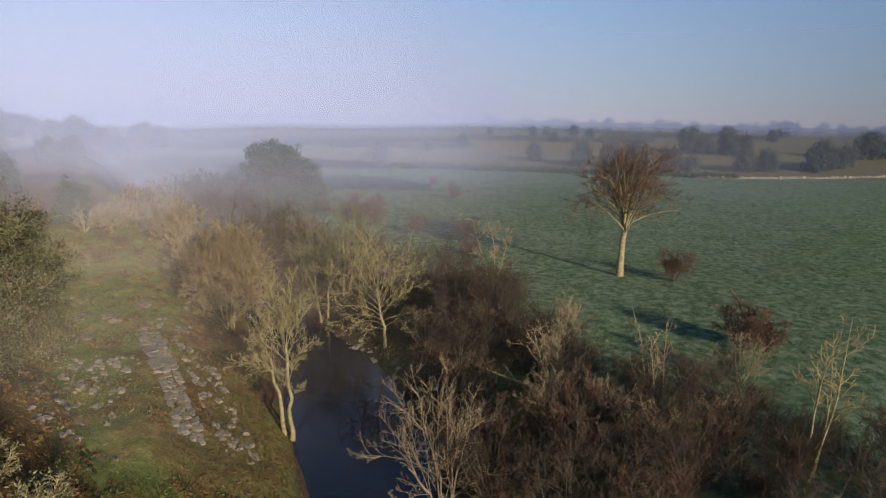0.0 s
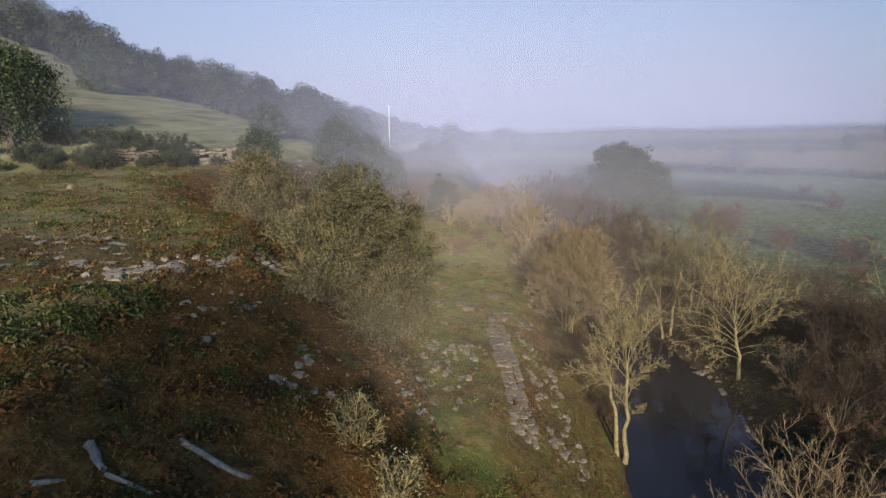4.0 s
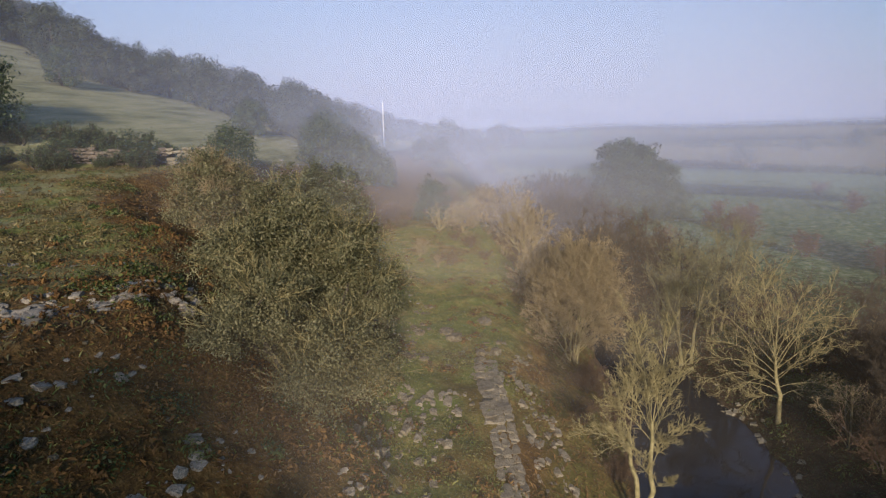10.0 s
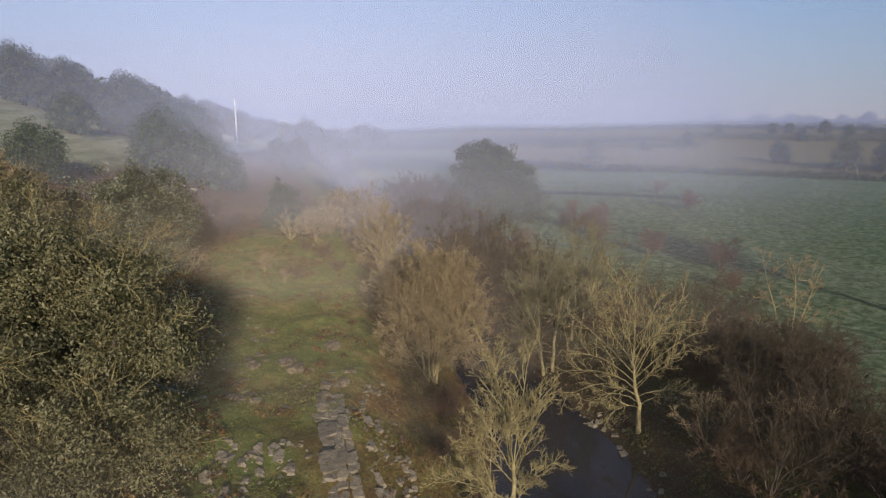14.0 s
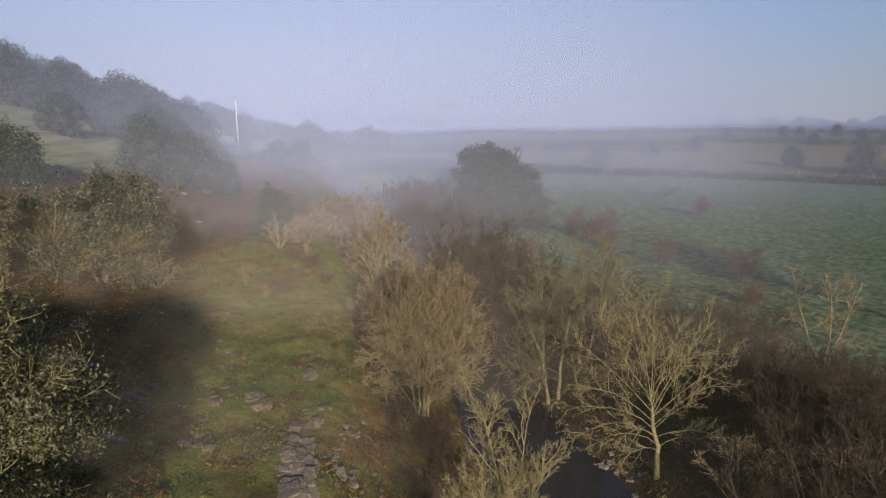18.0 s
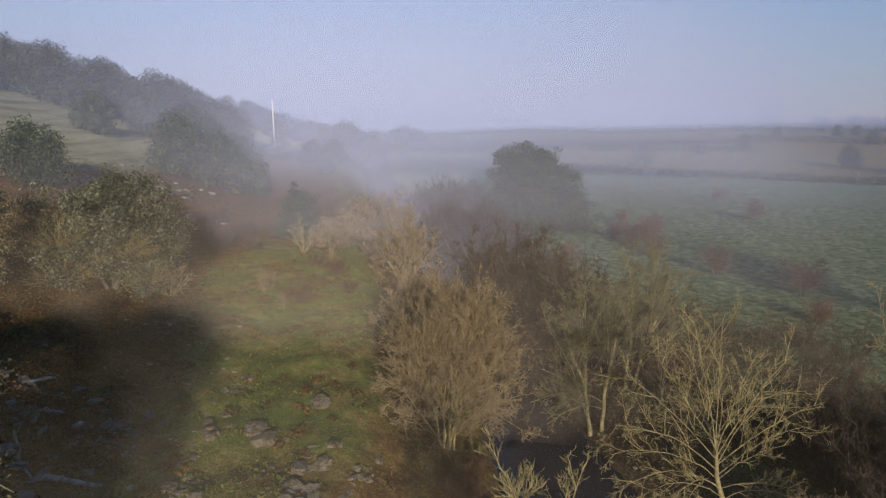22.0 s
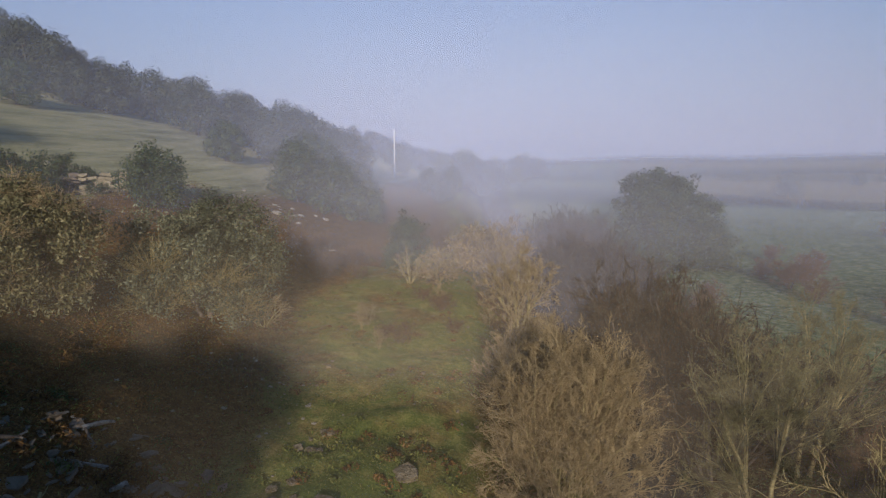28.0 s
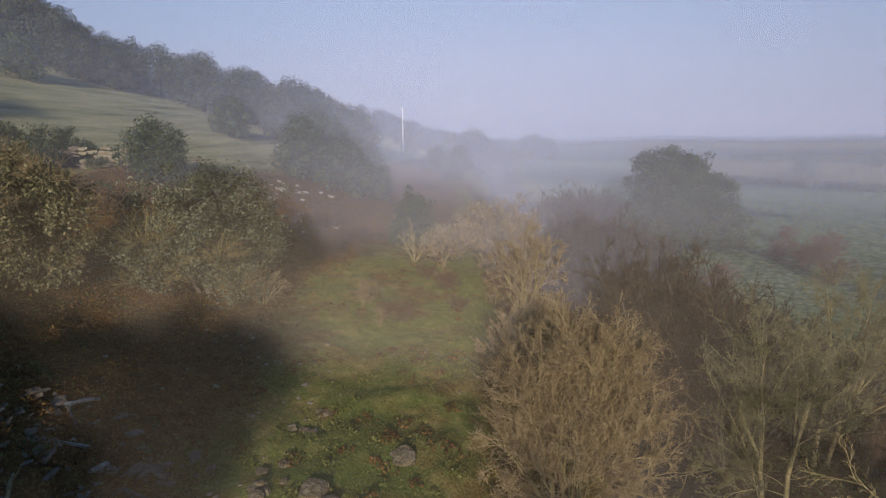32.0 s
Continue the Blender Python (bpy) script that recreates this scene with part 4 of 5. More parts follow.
def far_wood(seed):
    """The farthest trees, too small to tell apart."""
    rng = np.random.default_rng(seed)
    lobes = []
    for k in range(150):
        a, reach = rng.uniform(-0.45, 1.05), rng.uniform(445, 700)
        x, y = reach * math.sin(a), reach * math.cos(a)
        s = rng.uniform(0.7, 1.3)
        for _ in range(3):
            lobes.append((np.array([x + rng.normal(0, 2.2), y + rng.normal(0, 2.2), ground_at(x, y) + s * rng.uniform(2.5, 6.5)]), (3.6 * s, 3.6 * s, 3.2 * s)))
    v, q = leaf_cloud(rng, lobes, 52000, 0.9, floor=-50)
    tagged(new("far_wood", quads_mesh("far_wood", v, q, M_LEAF_FOREST)), "dark hedgerow trees far off between misty fields", "wood", kind="stuff")


far_wood(3)

# ---- scrub along the river and the meadow edge ----
RUSSET = [shrub("bare_bush", 14.2 + 0.1 * k, 19 + 1.1 * k, 3.4, 4.2, "tangled bare russet bush beside the river", 80 + k, stems=11, per=(10, 8, 3), group="riverside scrub", thick=0.75) for k in range(3)]
DARK = [shrub("bare_bush", 13 + 2.2 * k, 32 + 2 * k, 4.2, 4.4, "dark tangled bare bush beside the river", 84 + k, stems=11, per=(10, 8, 3), twig=M_TWIG_DARK, group="riverside scrub", thick=0.75) for k in range(3)]
PALE = [shrub("bare_bush", 17 + 2.2 * k, 27 + 3 * k, 4.0, 3.6, "thin pale bare bush among dark scrub", 87 + k, stems=8, per=(7, 5, 3), bark=M_BARK_PALE, twig=M_TWIG_BROWN, group="riverside scrub") for k in range(2)]
rng = np.random.default_rng(11)
for k in range(66):
    y = rng.uniform(15, 52)
    edge = float(river_left(y) + river_width(y))
    x = edge + rng.uniform(1.5, 13) if y < 36 else edge + rng.uniform(5, 14)
    kind = rng.choice([0, 0, 1, 1, 1, 2])
    set_down((RUSSET, DARK, PALE)[kind][k % (3 if kind < 2 else 2)], x, y, rng.uniform(0.55, 1.05), rng.uniform(0, 360))
# more dark bushes, added to blacken a shaded hollow in the scrub
for x, y, size in [(14.2, 39.5, 0.9), (15.6, 38.0, 1.0), (16.4, 40.8, 0.95), (14.9, 42.0, 0.8), (17.8, 38.8, 0.9), (13.6, 36.4, 0.7)]:
    set_down(DARK[int(x * 10) % 3], x, y, size, x * 57)
THICKET = [shrub("bare_bush", 3.5 + 1.5 * k, 56 + 3 * k, 4.4, 4.8, "dark brown bare thicket along the misty river", 110 + k, stems=10, per=(7, 6, 2), twig=M_TWIG_DARK, group="riverside scrub", thick=1.3, apart=False) for k in range(3)]
for k in range(60):
    y = rng.uniform(49, 104)
    edge = float(river_left(y) + river_width(y))
    set_down((THICKET if rng.random() < 0.8 else RUSSET)[k % 3], edge + rng.uniform(0.2, 5.0), y, rng.uniform(0.95, 1.5), rng.uniform(0, 360))
for k in range(26):
    y = rng.uniform(50, 104)
    set_down((PALE if k % 3 else RUSSET)[k % 2], float(river_left(y)) - rng.uniform(0.2, 3.5), y, rng.uniform(0.55, 0.95), rng.uniform(0, 360))
for k in range(16):
    y = rng.uniform(30, 44)
    set_down(RUSSET[k % 3], float(river_left(y)) - rng.uniform(0.3, 2.6), y, rng.uniform(0.25, 0.45), rng.uniform(0, 360))

for k in range(36):
    x, y = rng.uniform(13.5, 28), rng.uniform(10, 25)
    set_down((RUSSET, DARK, RUSSET, DARK, PALE)[k % 5][k % 2], x, y, rng.uniform(0.5, 0.9), rng.uniform(0, 360))

# bushes in the meadow
FIELD = [shrub("hawthorn_bush", 26.2, 67.2, 3.0, 2.6, "small russet bare hawthorn casting a shadow on the meadow", 92, stems=12, per=(9, 8, 4), group="meadow bushes", leaves=900, leaf=M_LEAF_RUSSET, leaf_size=0.07)]
for x, y, s in [(21.4, 73.1, 0.85), (37.6, 105, 1.0), (8.3, 75.8, 0.8), (7.4, 73.8, 0.6), (18.7, 88, 1.0), (17.0, 86, 0.9), (18.6, 101, 0.7), (20.6, 92, 0.9), (17.8, 80.4, 0.8), (15.5, 90, 0.7), (40.3, 127, 0.8), (13.0, 103, 0.7), (39.3, 44.7, 1.0), (31.9, 28.7, 1.1), (33.2, 28.0, 0.8), (24, 60, 0.6)]:
    set_down(FIELD[0], x, y, s, x * 31)
leafy_tree("green_bush", 12.6, 43.6, 3.0, 4.6, "dark green leafy bush under bare riverside trees", 95, leaves=6000, size=0.09, material=M_LEAF_OAK, category="bush", low=0.05)
leafy_tree("green_bush", 14.6, 48.2, 3.6, 4.6, "dark green leafy bush under bare riverside trees", 96, leaves=6000, size=0.09, material=M_LEAF_OAK, category="bush", low=0.05)

# shrubs of the bank and terrace
shrub("bare_bush", -6.0, 14.6, 1.6, 1.9, "pale twiggy bush with a few grey-green leaves", 97, stems=10, per=(8, 6, 2), bark=M_BARK_PALE, twig=M_TWIG_PALE, leaves=900, leaf=M_LEAF_GREEN, leaf_size=0.05)
shrub("bare_bush", -4.6, 13.0, 1.5, 1.8, "pale twiggy bush with a few grey-green leaves", 98, stems=8, per=(7, 5, 2), bark=M_BARK_PALE, twig=M_TWIG_PALE, leaves=700, leaf=M_LEAF_GREEN, leaf_size=0.05)
shrub("bare_bush", -14.0, 28.5, 3.0, 4.0, "grey twiggy bush with thin leaves on the bank", 99, stems=14, per=(9, 7, 3), bark=M_BARK_PALE, twig=M_TWIG_PALE, leaves=5000, leaf=M_LEAF_GREEN, leaf_size=0.08)
shrub("bare_bush", -18.5, 51.5, 2.4, 3.6, "arching straw-coloured bare bush on the terrace", 100, stems=14, per=(6, 4, 0), bark=M_BARK_PALE, twig=M_TWIG_BROWN, lift=-0.08)
shrub("bare_bush", -15.0, 67.0, 2.6, 2.6, "pale dead bush on the terrace", 101, stems=9, per=(7, 5, 2), bark=M_BARK_PALE, twig=M_TWIG_PALE)
SCRUB = [shrub("bramble_bush", -52 - 2.0 * k, 58 + 1.0 * k, 2.2, 3.4, "dark bramble scrub below the hill pasture", 102 + k, stems=10, per=(8, 6, 2), twig=M_TWIG_DARK, group="brambles below the pasture", leaves=1600, leaf=M_LEAF_OAK, leaf_size=0.10, apart=False) for k in range(2)]
for k in range(26):
    f = rng.random()
    x, y = -41 - 36 * f, 72 - 22 * f + rng.uniform(-2.5, 1.5)
    set_down(SCRUB[k % 2], x, y, rng.uniform(0.6, 1.3), rng.uniform(0, 360))
for k in range(40):
    f = rng.random()
    x, y = -42 - 24 * f + rng.uniform(-1, 1), 67 - 20 * f + rng.uniform(-3.5, 3.5)
    set_down(SCRUB[k % 2], x, y, rng.uniform(0.5, 1.1), rng.uniform(0, 360))
for k in range(14):
    x, y = rng.uniform(-30, -17), rng.uniform(58, 74)
    set_down(RUSSET[k % 3], x, y, rng.uniform(0.4, 0.7), rng.uniform(0, 360))
for k in range(22):
    x, y = rng.uniform(-15, -4.5), rng.uniform(50, 74)
    set_down((PALE if k % 2 else RUSSET)[k % 2], x, y, rng.uniform(0.25, 0.5), rng.uniform(0, 360))


# ---- stones, walls, logs, pole ----
def stone_mesh(seed, blocky=0.5, material=None, cuts=1):
    """An uneven boulder about one metre across."""
    rng = random.Random(seed)
    bm = bmesh.new()
    bmesh.ops.create_cube(bm, size=1.0)
    bmesh.ops.subdivide_edges(bm, edges=bm.edges[:], cuts=cuts, use_grid_fill=True)
    stretch = (rng.uniform(0.8, 1.2), rng.uniform(0.7, 1.1), rng.uniform(0.5, 0.8))
    for v in bm.verts:
        r = v.co.normalized() * 0.62
        v.co = v.co * blocky + r * (1 - blocky)
        v.co += Vector((rng.uniform(-1, 1), rng.uniform(-1, 1), rng.uniform(-1, 1))) * (0.14 if cuts == 1 else 0.09)
        v.co = Vector((v.co.x * stretch[0], v.co.y * stretch[1], v.co.z * stretch[2]))
    me = bpy.data.meshes.new("stone")
    bm.to_mesh(me)
    bm.free()
    me.materials.append(material or M_STONE)
    return me


BLOCKS = [stone_mesh(k, 0.6) for k in range(5)]
BOULDERS = [stone_mesh(20 + k, 0.5, None, 2) for k in range(5)]
PALES = [stone_mesh(50 + k, 0.55, M_STONE_PALE) for k in range(5)]
TANS = [stone_mesh(30 + k, 0.7, M_STONE_TAN) for k in range(4)]
SLATES = [stone_mesh(40 + k, 0.6, M_STONE_DARK) for k in range(5)]


def lay(parent, me, x, y, size, rng, tall=1.0, z=None, lean=14, sink=0.25, turn=None, long=1.0):
    ob = new("stone", me)
    ob.parent = parent
    base = ground_at(x, y) if z is None else z
    spin = rng.uniform(0, 360) if turn is None else turn
    ob.matrix_basis = Matrix.Translation(-parent.location) @ pose(x, y, base + size * tall * (0.3 - sink), rng.uniform(-lean, lean), rng.uniform(-lean, lean), spin) @ Matrix.Diagonal((size * long, size, size * tall, 1))
    return ob


def outcrop(name, label, spots, seed, meshes=None, category="rocks", lean=14, sink=0.25, turn=None, long=1.0):
    """Stones that lie together: rows of x, y, size, height ratio."""
    rng = random.Random(seed)
    x0, y0 = spots[0][0], spots[0][1]
    root = tagged(new(name), label, category)
    root.location = (x0, y0, ground_at(x0, y0))
    for x, y, size, tall in spots:
        lay(root, rng.choice(meshes or BOULDERS), x, y, size * 0.66, rng, tall, lean=lean, sink=sink, turn=None if turn is None else turn + rng.gauss(0, 14), long=long)
    return root


def scattered(seed, count, x0, x1, y0, y1, s0, s1, tall=(0.5, 1.0)):
    rng = random.Random(seed)
    return [(rng.uniform(x0, x1), rng.uniform(y0, y1), s0 + (s1 - s0) * rng.random() ** 2, rng.uniform(*tall)) for _ in range(count)]


# a ruined wall of weathered blocks runs down the terrace
rng = random.Random(5)
wall = tagged(new("ruined_wall"), "low ruined wall of weathered grey blocks sunk in turf", "stone wall")
wall.location = (-4.0, 26.0, ground_at(-4.0, 26.0))
y = 22.6
while y < 34.0:
    step = rng.uniform(0.34, 0.6)
    middle = -3.8 - 0.25 * (y - 29.5)
    for col in range(3):
        lay(wall, rng.choice(BLOCKS), middle + (col - 1) * 0.37 + rng.uniform(-0.06, 0.06), y + rng.uniform(-0.12, 0.12), step * rng.uniform(0.8, 1.05), rng, rng.uniform(0.4, 0.6), lean=6, sink=0.32, turn=104 + rng.choice([0, 180]) + rng.uniform(-8, 8), long=1.4)
    y += step
outcrop("rock_outcrop", "broken grey blocks tumbled down the river side of the terrace", [(-1.7 - 0.25 * (b - 29) + a * 0.5, b, s, t) for a, b, s, t in scattered(6, 110, -1.6, 1.6, 22.5, 33.0, 0.15, 0.6, (0.4, 0.8))], 6, BLOCKS, turn=104, long=1.7)
outcrop("rock_outcrop", "upright weathered stones with orange lichen in rough turf", scattered(7, 130, -7.6, -4.7, 21.5, 29.5, 0.12, 0.5, (0.6, 1.2)), 7, BLOCKS, turn=100, long=1.6)
outcrop("rock_outcrop", "grey stones breaking through the terrace turf", scattered(8, 70, -6.6, -3.0, 31.0, 36.8, 0.10, 0.5, (0.35, 0.7)), 8)
outcrop("rock_outcrop", "grey stones breaking through the terrace turf", scattered(9, 26, -3.6, -1.6, 31.0, 37.0, 0.12, 0.5), 9)
outcrop("stone_row", "row of half-buried stones along the foot of the bank", [(-8.3 - 0.20 * (b - 33) + a, b, s, t) for a, b, s, t in scattered(10, 38, -0.6, 0.6, 32.0, 42.0, 0.2, 0.65)], 10)
outcrop("boulder", "single grey boulder lying on the green terrace", [(-5.9, 39.7, 0.95, 0.7)], 11, sink=0.25)
outcrop("boulder", "pair of grey boulders lying on the green terrace", [(-7.5, 36.8, 0.95, 0.7), (-7.0, 36.3, 1.0, 0.7)], 12, sink=0.15)
outcrop("boulder", "grey boulders lying on the green terrace", [(-5.3, 35.0, 0.9, 0.8), (-5.2, 34.0, 0.8, 0.7), (-4.6, 35.4, 0.7, 0.8)], 13, sink=0.15)
outcrop("rock_outcrop", "white limestone lumps on the brown bracken bank", scattered(14, 40, -9.0, -7.4, 14.0, 18.6, 0.1, 0.55, (0.3, 0.7)), 14, PALES, sink=0.4)
outcrop("rock_outcrop", "white limestone lumps on the brown bracken bank", scattered(15, 26, -12.6, -10.8, 14.8, 18.4, 0.12, 0.6, (0.3, 0.7)), 15, PALES, sink=0.4)
outcrop("rock_outcrop", "white stones beside the green turf at the bank's foot", scattered(16, 14, -6.6, -5.2, 19.3, 20.8, 0.18, 0.5), 16, PALES)
outcrop("rock_edge", "pale stones along the broken edge of the shelf", [(-13.5 - 0.42 * (23.7 - b) * (b > 16) - 3.2 * (b <= 16) + a, b, s, t) for a, b, s, t in scattered(17, 70, -0.7, 0.7, 16.2, 24.0, 0.2, 0.75)], 17, PALES, sink=0.4)
outcrop("rock_ledge", "ledge of flat pale limestone slabs along the shelf's edge", [(-12.7 - 0.58 * (22.5 - b) + a, b, s, t) for a, b, s, t in scattered(28, 70, -0.8, 0.8, 17.2, 23.2, 0.25, 1.2, (0.25, 0.45))], 28, PALES, lean=9, sink=0.35)
outcrop("rock_strata", "bare flat slabs of pale limestone on the shelf", scattered(18, 90, -29, -17, 17.2, 23.8, 0.2, 1.1, (0.2, 0.4)), 18, PALES, lean=7, sink=0.35)
outcrop("rock_strata", "gravelly bare rock and slabs on the shelf", scattered(19, 90, -25, -13.6, 12.5, 18.5, 0.15, 0.7, (0.25, 0.5)), 19, BLOCKS, lean=7)
outcrop("standing_stone", "small upright pale stone on the grassy shelf", [(-39.6, 40.1, 0.7, 1.7)], 20, BLOCKS, lean=4)
outcrop("rubble_heap", "heap of dark slabby rubble in the shade of the bank", scattered(21, 150, -16.5, -10.6, 29.6, 37.2, 0.2, 0.9, (0.25, 0.5)), 21, SLATES, lean=30)
outcrop("rock_outcrop", "loose white stones on the brown slope", scattered(22, 70, -31, -24.5, 66, 76, 0.12, 0.6, (0.3, 0.7)), 22, PALES)
outcrop("rock_outcrop", "pale rocks at the foot of the hill pasture", scattered(23, 24, -43, -32, 76, 89, 0.3, 1.3), 23, PALES)
outcrop("rock_outcrop", "small stones scattered over the grassy terrace", scattered(24, 60, -16, -4, 40, 62, 0.10, 0.35), 24)
outcrop("rock_outcrop", "small pale stones scattered over the brown bank", scattered(25, 110, -13, -4, 8, 30, 0.07, 0.28), 25)
outcrop("rock_outcrop", "small pale stones scattered over the shelf", scattered(26, 90, -40, -14, 22, 52, 0.10, 0.45), 26)
outcrop("rock_outcrop", "small pale stones scattered in the shaded brown bracken", scattered(29, 130, -18, -9.5, 31, 47, 0.06, 0.3, (0.4, 0.8)), 29, PALES)
outcrop("bank_stones", "brown stones along the muddy river edge", [(float(river_left(b) + river_width(b)) + a, b, s, t) for a, b, s, t in scattered(27, 90, -0.6, 0.9, 20, 46, 0.15, 0.55)], 27, TANS)

# a dry stone wall holds the foot of the hill pasture
rng = random.Random(31)
dry = tagged(new("dry_stone_wall"), "tumbled dry stone wall of pale blocks below the hill pasture, shaded length darkened", "stone wall")
dry.location = (-45.0, 67.0, ground_at(-45.0, 67.0))
for k in range(27):
    f = k / 26
    x, y = -41.5 - 12.5 * f, 69.3 - 10.6 * f
    high = rng.choice([5, 6, 6]) if k < 10 else rng.choice([4, 5])
    for row in range(high):
        if rng.random() < 0.92:
            # from the tenth column on, dark slabs paint the wall's shadowed part
            lay(dry, rng.choice(TANS if k < 9 else SLATES), x + rng.uniform(-0.1, 0.1), y + rng.uniform(-0.15, 0.15), rng.uniform(0.72, 0.95), rng, rng.uniform(0.5, 0.68), z=ground_at(x, y) - 0.1 + row * 0.36, lean=8, turn=40 + rng.uniform(-20, 20))


def log(x, y, length, radius, turn, label, tilt=0.0, material=None, forks=0):
    rng = np.random.default_rng(int(abs(x * 77 + y * 13)))
    root = tagged(new("fallen_log"), label, "log")
    root.location = (x, y, ground_at(x, y) + radius * 0.6)
    a = radians(turn)
    end_z = ground_at(x + math.cos(a) * length, y + math.sin(a) * length) - ground_at(x, y)
    d = np.array([math.cos(a) * length, math.sin(a) * length, end_z + tilt])
    size = float(np.linalg.norm(d))
    line = bent(rng, (0, 0, 0), d / size, size, 7, 0.07, 0)
    t = Tubes()
    t.add(line, np.linspace(radius, radius * 0.55, 8) * rng.uniform(0.85, 1.15, 8), 8)
    part("trunk", t.mesh("trunk", material or M_BARK_GREY), root)
    for k in range(forks):
        s = shoots(rng, line, [size], 1, 0.35, 4, 0.1, 0.04)[0]
        t = Tubes()
        t.add(s, np.linspace(radius * 0.4, radius * 0.15, 5), 6)
        part("branch", t.mesh("branch", material or M_BARK_GREY), root)


log(-8.8, 10.8, 1.8, 0.10, -12, "pale weathered log lying on the bracken bank")
log(-9.9, 9.4, 0.8, 0.12, -20, "pale weathered log lying on the bracken bank")
log(-9.2, 9.0, 1.2, 0.06, 15, "thin pale branch lying on the bracken bank")
log(-9.9, 8.0, 0.6, 0.07, 60, "short grey log lying on the bracken bank")
for k in range(13):
    log(-16.2 + 0.45 * k, 30.2 + (k * 2.9) % 6.2, 0.8 + 0.25 * (k % 4), 0.06 + 0.02 * (k % 3), 37 * k, "grey broken log in the rubble heap", 0.15 * (k % 3), M_BARK_DARK if k % 3 == 1 else None, forks=k % 2)
log(-12.0, 31.4, 1.7, 0.07, 120, "pale forked dead branch on the rubble heap", 0.5, M_BARK_PALE, 2)
log(16.5, 26.0, 3.6, 0.09, 150, "bleached fallen branch lying in dark scrub", 1.0, M_BARK_PALE, 4)
log(18.5, 22.5, 3.2, 0.08, 200, "bleached fallen branch lying in dark scrub", 1.4, M_BARK_PALE, 4)
log(14.0, 33.5, 2.8, 0.07, 40, "bleached fallen branch lying in dark scrub", 0.8, M_BARK_PALE, 3)

# a white pole far up the valley
pole = tagged(new("utility_pole"), "tall pale wooden pole standing alone in the misty valley", "pole")
pole.location = (-66.5, 204.5, ground_at(-66.5, 204.5) - 0.5)
tip = 20.4 - pole.location.z
t = Tubes()
t.add([(0, 0, 0), (0, 0, tip * 0.5), (0, 0, tip)], [0.24, 0.22, 0.17], 10)
part("shaft", t.mesh("shaft", M_POLE), pole)
t = Tubes()
t.add([(0, 0, tip), (0, 0, tip + 0.12)], [0.19, 0.13], 10)
part("cap", t.mesh("cap", M_POLE), pole, "weathered metal cap")


# ---- field boundary: hedge, stone wall, gate and posts ----
LINE = [(6, 196), (24, 187), (43, 177.5), (75, 161), (128, 133), (160, 126), (235, 108)]


def along(f0, f1, step):
    pts = np.array(LINE, float)
    cum = np.r_[0, np.cumsum(np.linalg.norm(np.diff(pts, axis=0), axis=1))]
    s = np.arange(f0, min(f1, cum[-1]), step)
    return np.stack([np.interp(s, cum, pts[:, 0]), np.interp(s, cum, pts[:, 1])], -1)


def hedge(points, height, width, label, seed, material):
    rng = np.random.default_rng(seed)
    x0, y0 = points[0]
    root = tagged(new("hedge"), label, "hedge")
    z0 = ground_at(x0, y0)
    root.location = (x0, y0, z0)
    lobes = [(np.array([x - x0, y - y0, ground_at(x, y) - z0 + height * rng.uniform(0.35, 0.55)]), (width * rng.uniform(0.7, 1.2), width * rng.uniform(0.7, 1.2), height * rng.uniform(0.4, 0.65))) for x, y in points]
    v, q = leaf_cloud(rng, lobes, 300 * len(lobes), 0.2, floor=-20)
    tagged(part("crown", quads_mesh("crown", v, q, material), root), kind="stuff")


hedge(along(0, 38, 1.6), 1.7, 1.2, "low dark hedge along the meadow in mist", 1, M_LEAF_OAK)
hedge(along(42, 100, 1.6), 1.8, 1.2, "low dark hedge along the meadow", 2, M_LEAF_OAK)
hedge(along(100, 138, 1.8), 1.5, 1.0, "low dark hedge along the meadow", 3, M_LEAF_OAK)
for a, b, r in [(0, 60, 60), (70, 150, 95), (160, 260, 150)]:
    line = along(a, b, 2.4) * 1.0 + np.array([[30.0, r]])
    hedge(line, 2.6, 2.0, "distant dark hedgerow between brown fields", 10 + a, M_LEAF_FOREST)
rng = random.Random(41)
fwall = tagged(new("field_wall"), "pale dry stone wall along the far side of the meadow", "stone wall")
pts = along(128, 232, 0.62)
fwall.location = (pts[0][0], pts[0][1], ground_at(*pts[0]))
for x, y in pts:
    lay(fwall, rng.choice(BLOCKS), x, y, rng.uniform(0.7, 1.0), rng, rng.uniform(0.9, 1.5), lean=10, sink=0.1)
gate = tagged(new("field_gate"), "pale wooden field gate between hedges at the meadow's end", "gate")
gate.location = (43.0, 177.5, ground_at(43, 177.5))
for k in range(7):
    t = Tubes()
    t.add([(k * 0.62 - 2, -0.3 * k * 0.62 + 0.6, -0.2), (k * 0.62 - 2, -0.3 * k * 0.62 + 0.6, 1.7 + 0.2 * (k in (0, 6)))], [0.13, 0.12], 6)
    part("post", t.mesh("post", M_BARK_GREY), gate)
for h in (0.6, 1.2):
    t = Tubes()
    t.add([(-2, 0.6, h), (1.72, -0.52, h)], [0.08, 0.08], 6)
    part("rail", t.mesh("rail", M_BARK_GREY), gate)
for k, (x, y) in enumerate(along(2, 130, 7.5)):
    t = Tubes()
    t.add([(0, 0, -0.3), (0, 0, 2.0)], [0.09, 0.07], 6)
    ob = tagged(new("fence_post", t.mesh("fence_post", M_BARK_GREY)), "pale wooden fence post standing behind the hedge", "post", "fence posts by the hedge")
    ob.location = (x + 3, y + 7, ground_at(x + 3, y + 7))


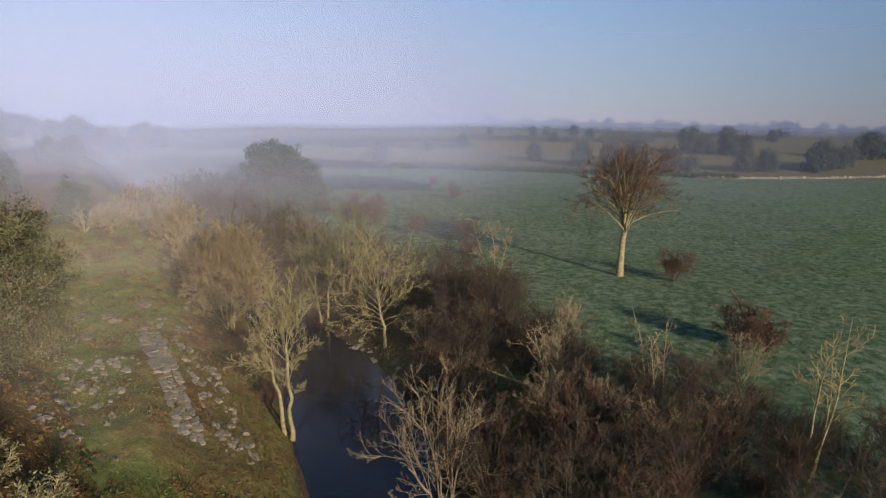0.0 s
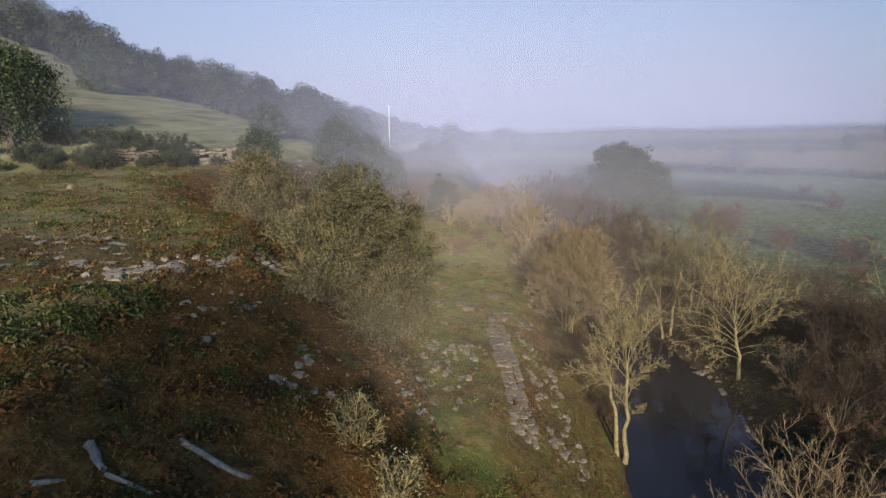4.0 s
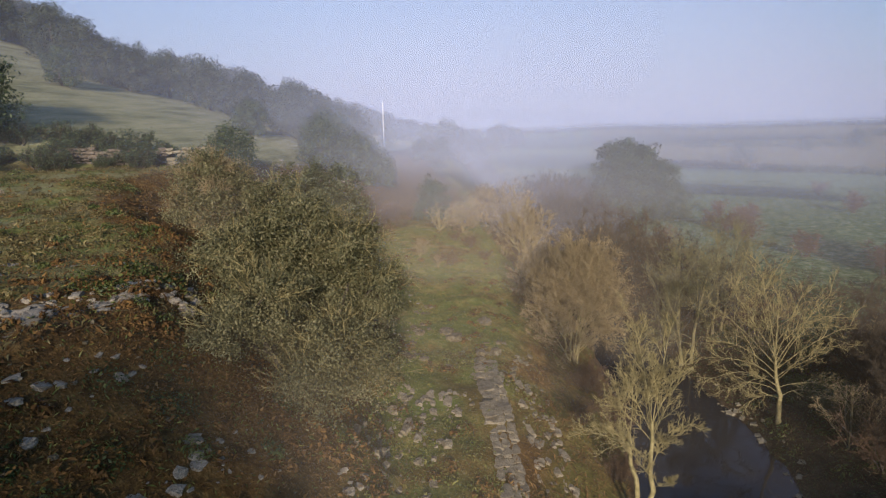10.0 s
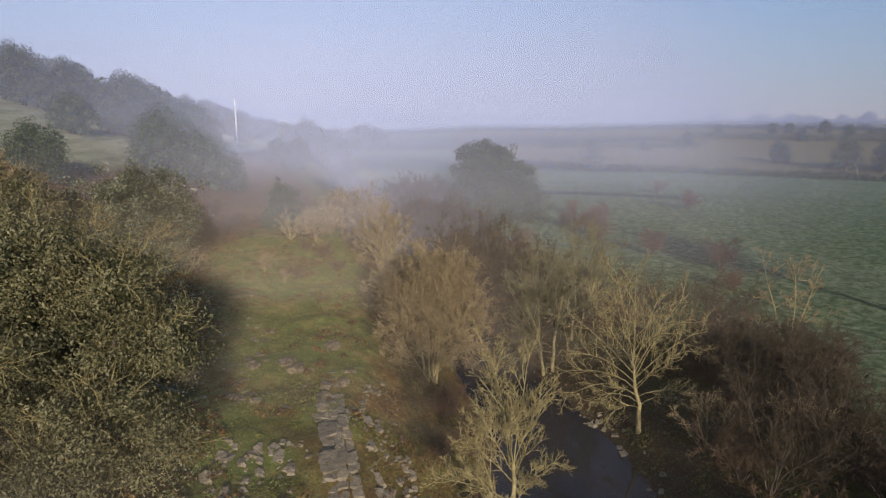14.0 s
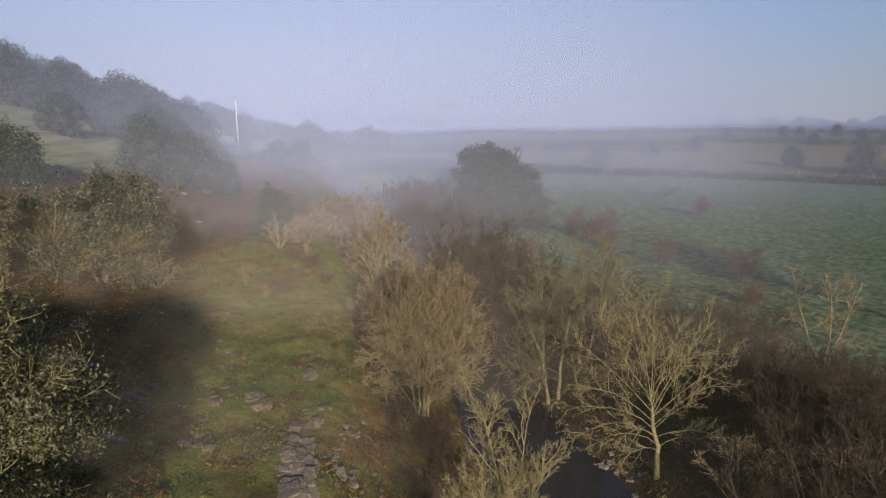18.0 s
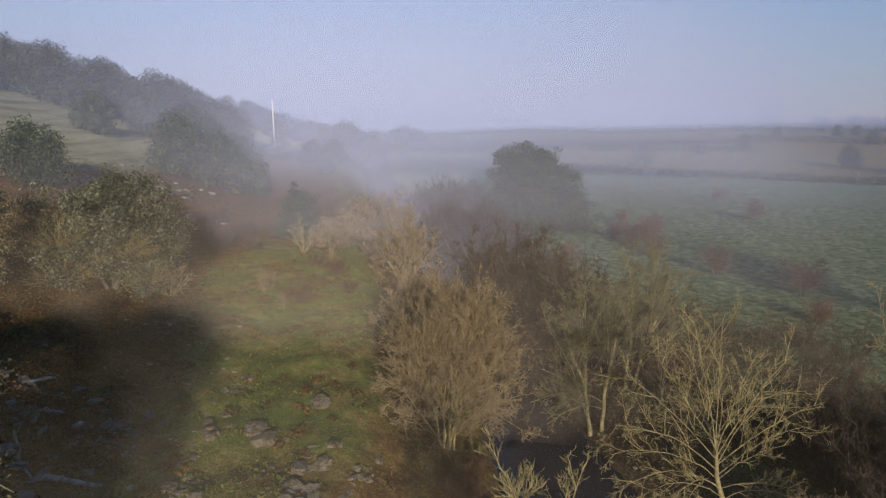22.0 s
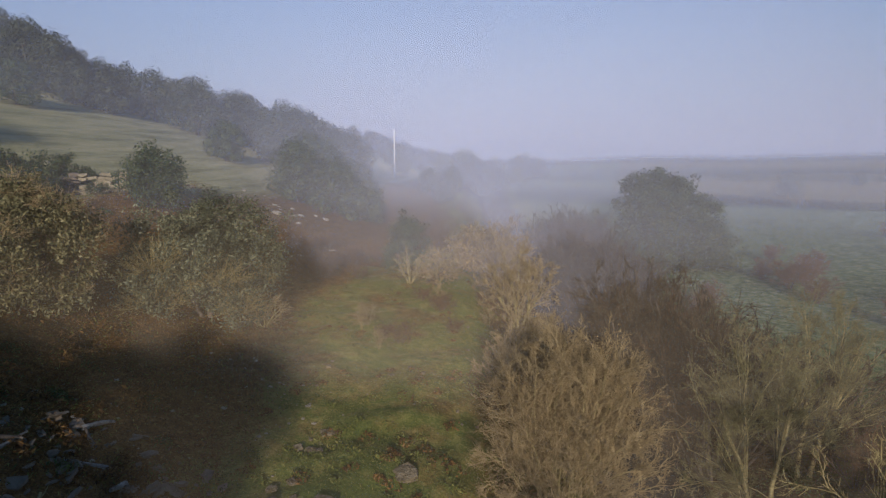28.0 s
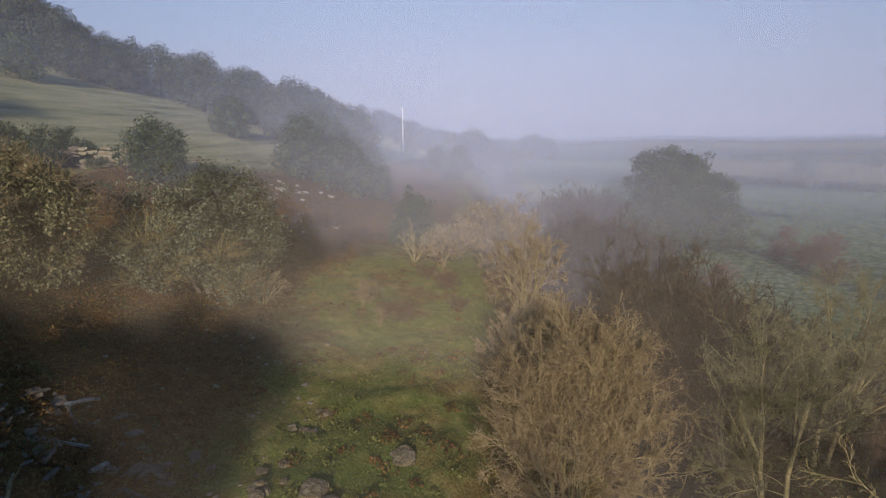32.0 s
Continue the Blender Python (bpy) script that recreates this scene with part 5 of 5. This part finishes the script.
# ---- ground cover ----
def cover(name, label, category, seed, count, x0, x1, y0, y1, where, size, material, up=0.6, flat=0.5, rise=0.6):
    """Sprays scattered where the rule holds."""
    rng = np.random.default_rng(seed)
    x, y = rng.uniform(x0, x1, count), rng.uniform(y0, y1, count)
    keep = rng.random(count) < where(x, y)
    x, y = x[keep], y[keep]
    z = land(x, y) + size * rise * rng.uniform(0.1, 1.0, len(x))
    v, q = sprays(rng, np.stack([x, y, z], -1), np.tile([[0, 0, up]], (len(x), 1)), size, flat)
    tagged(new(name, quads_mesh(name, v, q, material)), label, category, kind="stuff")


def on_bank(x, y):
    f, t = bank_foot(y), bank_top(y)
    return smooth((f - x + 1) / 1.5) * (1 - 0.72 * smooth((t - x - 1) / 2)) * (0.35 + 0.65 * smooth(0.5 + wobble(x, y, 1.7, 4))) * (1 - smooth((hill_way(x, y) + 2) / 4))


def on_shelf(x, y):
    return smooth((bank_top(y) - x + 3) / 4) * (1 - smooth((hill_way(x, y) + 2) / 4)) * smooth(0.5 + 0.9 * wobble(x, y, 2.6, 9)) * (1 - np.exp(-(((x + 21) / 7) ** 2 + ((y - 18) / 4) ** 2)))


def on_terrace(x, y):
    d = river_left(y) - x
    return smooth((d - 2.5) / 3) * (1 - smooth((bank_foot(y) - x) / 2)) * smooth(0.55 + 0.8 * wobble(x, y, 1.9, 6))


def by_water(x, y):
    d = river_left(y) - x
    return smooth((d + 0.2) / 0.6) * (1 - smooth((d - 4.0) / 1.5))


def far_side(x, y):
    e = x - river_left(y) - river_width(y)
    return smooth((e + 0.2) / 0.6) * (1 - smooth((e - 9) / 5))


def in_meadow(x, y):
    e = x - river_left(y) - river_width(y)
    return smooth((e - 7) / 4) * smooth(0.35 + 1.2 * wobble(x, y, 2.2, 8))


cover("bracken", "dead brown bracken covering the bank", "bracken", 1, 300000, -24, -2, 4, 48, on_bank, 0.058, M_FERN)
cover("bracken", "dead brown bracken covering the shelf", "bracken", 2, 45000, -48, -12, 10, 80, on_bank, 0.13, M_FERN)
cover("rough_grass", "green and straw grass tufts on the bank", "grass", 3, 60000, -24, -2, 4, 62, on_bank, 0.08, M_GRASS, 1.0, 0.35, 0.8)
cover("rough_grass", "olive and straw grass tufts on the shelf", "grass", 8, 150000, -56, -12, 8, 82, on_shelf, 0.11, M_SHELF, 1.0, 0.35, 0.8)
cover("rough_grass", "green grass tufts on the stony terrace", "grass", 4, 170000, -18, 2, 12, 70, on_terrace, 0.065, M_GRASS, 1.0, 0.35, 0.8)
cover("sedge", "brown sedge and dead stems along the water", "sedge", 5, 50000, -12, 3, 14, 90, by_water, 0.12, M_FERN, 1.2, 0.3, 0.9)
# this grass wears the darker bramble colours to paint the scrub's shade
cover("rough_grass", "green grass under the scrub of the far bank", "grass", 9, 70000, 6, 28, 12, 70, far_side, 0.09, M_BRAMBLE, 1.0, 0.35, 0.8)
cover("leaf_litter", "brown leaves and dead stems under the scrub", "leaf litter", 6, 50000, 0, 26, 12, 100, far_side, 0.11, M_LITTER, 0.9, 0.4, 0.8)
cover("meadow_tussocks", "frosted green tussocks over the meadow", "grass", 7, 90000, 10, 90, 14, 150, in_meadow, 0.14, M_MEADOW, 1.0, 0.4, 0.5)


def clumps(name, label, category, seed, mounds, x0, x1, y0, y1, where, radius, each, size, material, tall=0.7):
    """Low mounds of sprays scattered where the rule holds."""
    rng = np.random.default_rng(seed)
    x, y = rng.uniform(x0, x1, mounds), rng.uniform(y0, y1, mounds)
    keep = rng.random(mounds) < where(x, y)
    x, y = x[keep], y[keep]
    r = radius * rng.uniform(0.5, 1.3, len(x))
    who = np.repeat(np.arange(len(x)), each)
    way = rng.normal(0, 1, (len(who), 3))
    way /= np.linalg.norm(way, axis=1, keepdims=True)
    way[:, 2] = np.abs(way[:, 2])
    out = way * (r[who] * rng.uniform(0.55, 1.05, len(who)))[:, None] * (1, 1, tall)
    px, py = x[who] + out[:, 0], y[who] + out[:, 1]
    p = np.stack([px, py, land(px, py) + out[:, 2] * 0.9], -1)
    v, q = sprays(rng, p, way, size, 0.8)
    tagged(new(name, quads_mesh(name, v, q, material)), label, category, kind="stuff")


clumps("brambles", "low dark green brambles dotted over the brown bank", "bramble", 1, 260, -22, -4, 4, 40, on_bank, 0.5, 120, 0.05, M_BRAMBLE)
clumps("brambles", "low dark green brambles dotted over the shelf", "bramble", 2, 200, -56, -12, 10, 66, on_shelf, 0.6, 80, 0.09, M_BRAMBLE)
clumps("straw_tussocks", "straw-coloured grass tussocks over the shelf", "grass", 3, 1600, -56, -12, 10, 66, on_shelf, 0.45, 34, 0.09, M_SHELF, 0.6)
clumps("bracken_tufts", "orange-brown bracken tufts on the bank", "bracken", 4, 900, -22, -4, 4, 40, on_bank, 0.4, 44, 0.075, M_FERN, 0.8)
clumps("grass_tussocks", "green and ochre grass tussocks on the terrace", "grass", 5, 900, -16, 1, 14, 66, on_terrace, 0.32, 36, 0.06, M_GRASS, 0.5)
clumps("bracken_tufts", "brown bracken tufts on the terrace", "bracken", 6, 420, -16, 1, 18, 70, on_terrace, 0.38, 44, 0.07, M_FERN, 0.6)
clumps("brambles", "green brambles along the edge of the shelf", "bramble", 7, 55, -16.5, -12.2, 8, 16, lambda x, y: np.ones_like(x), 0.55, 150, 0.05, M_BRAMBLE)
clumps("brambles", "dark brambles on the muddy far bank", "bramble", 8, 260, 8, 26, 14, 62, far_side, 0.6, 70, 0.08, M_BRAMBLE)
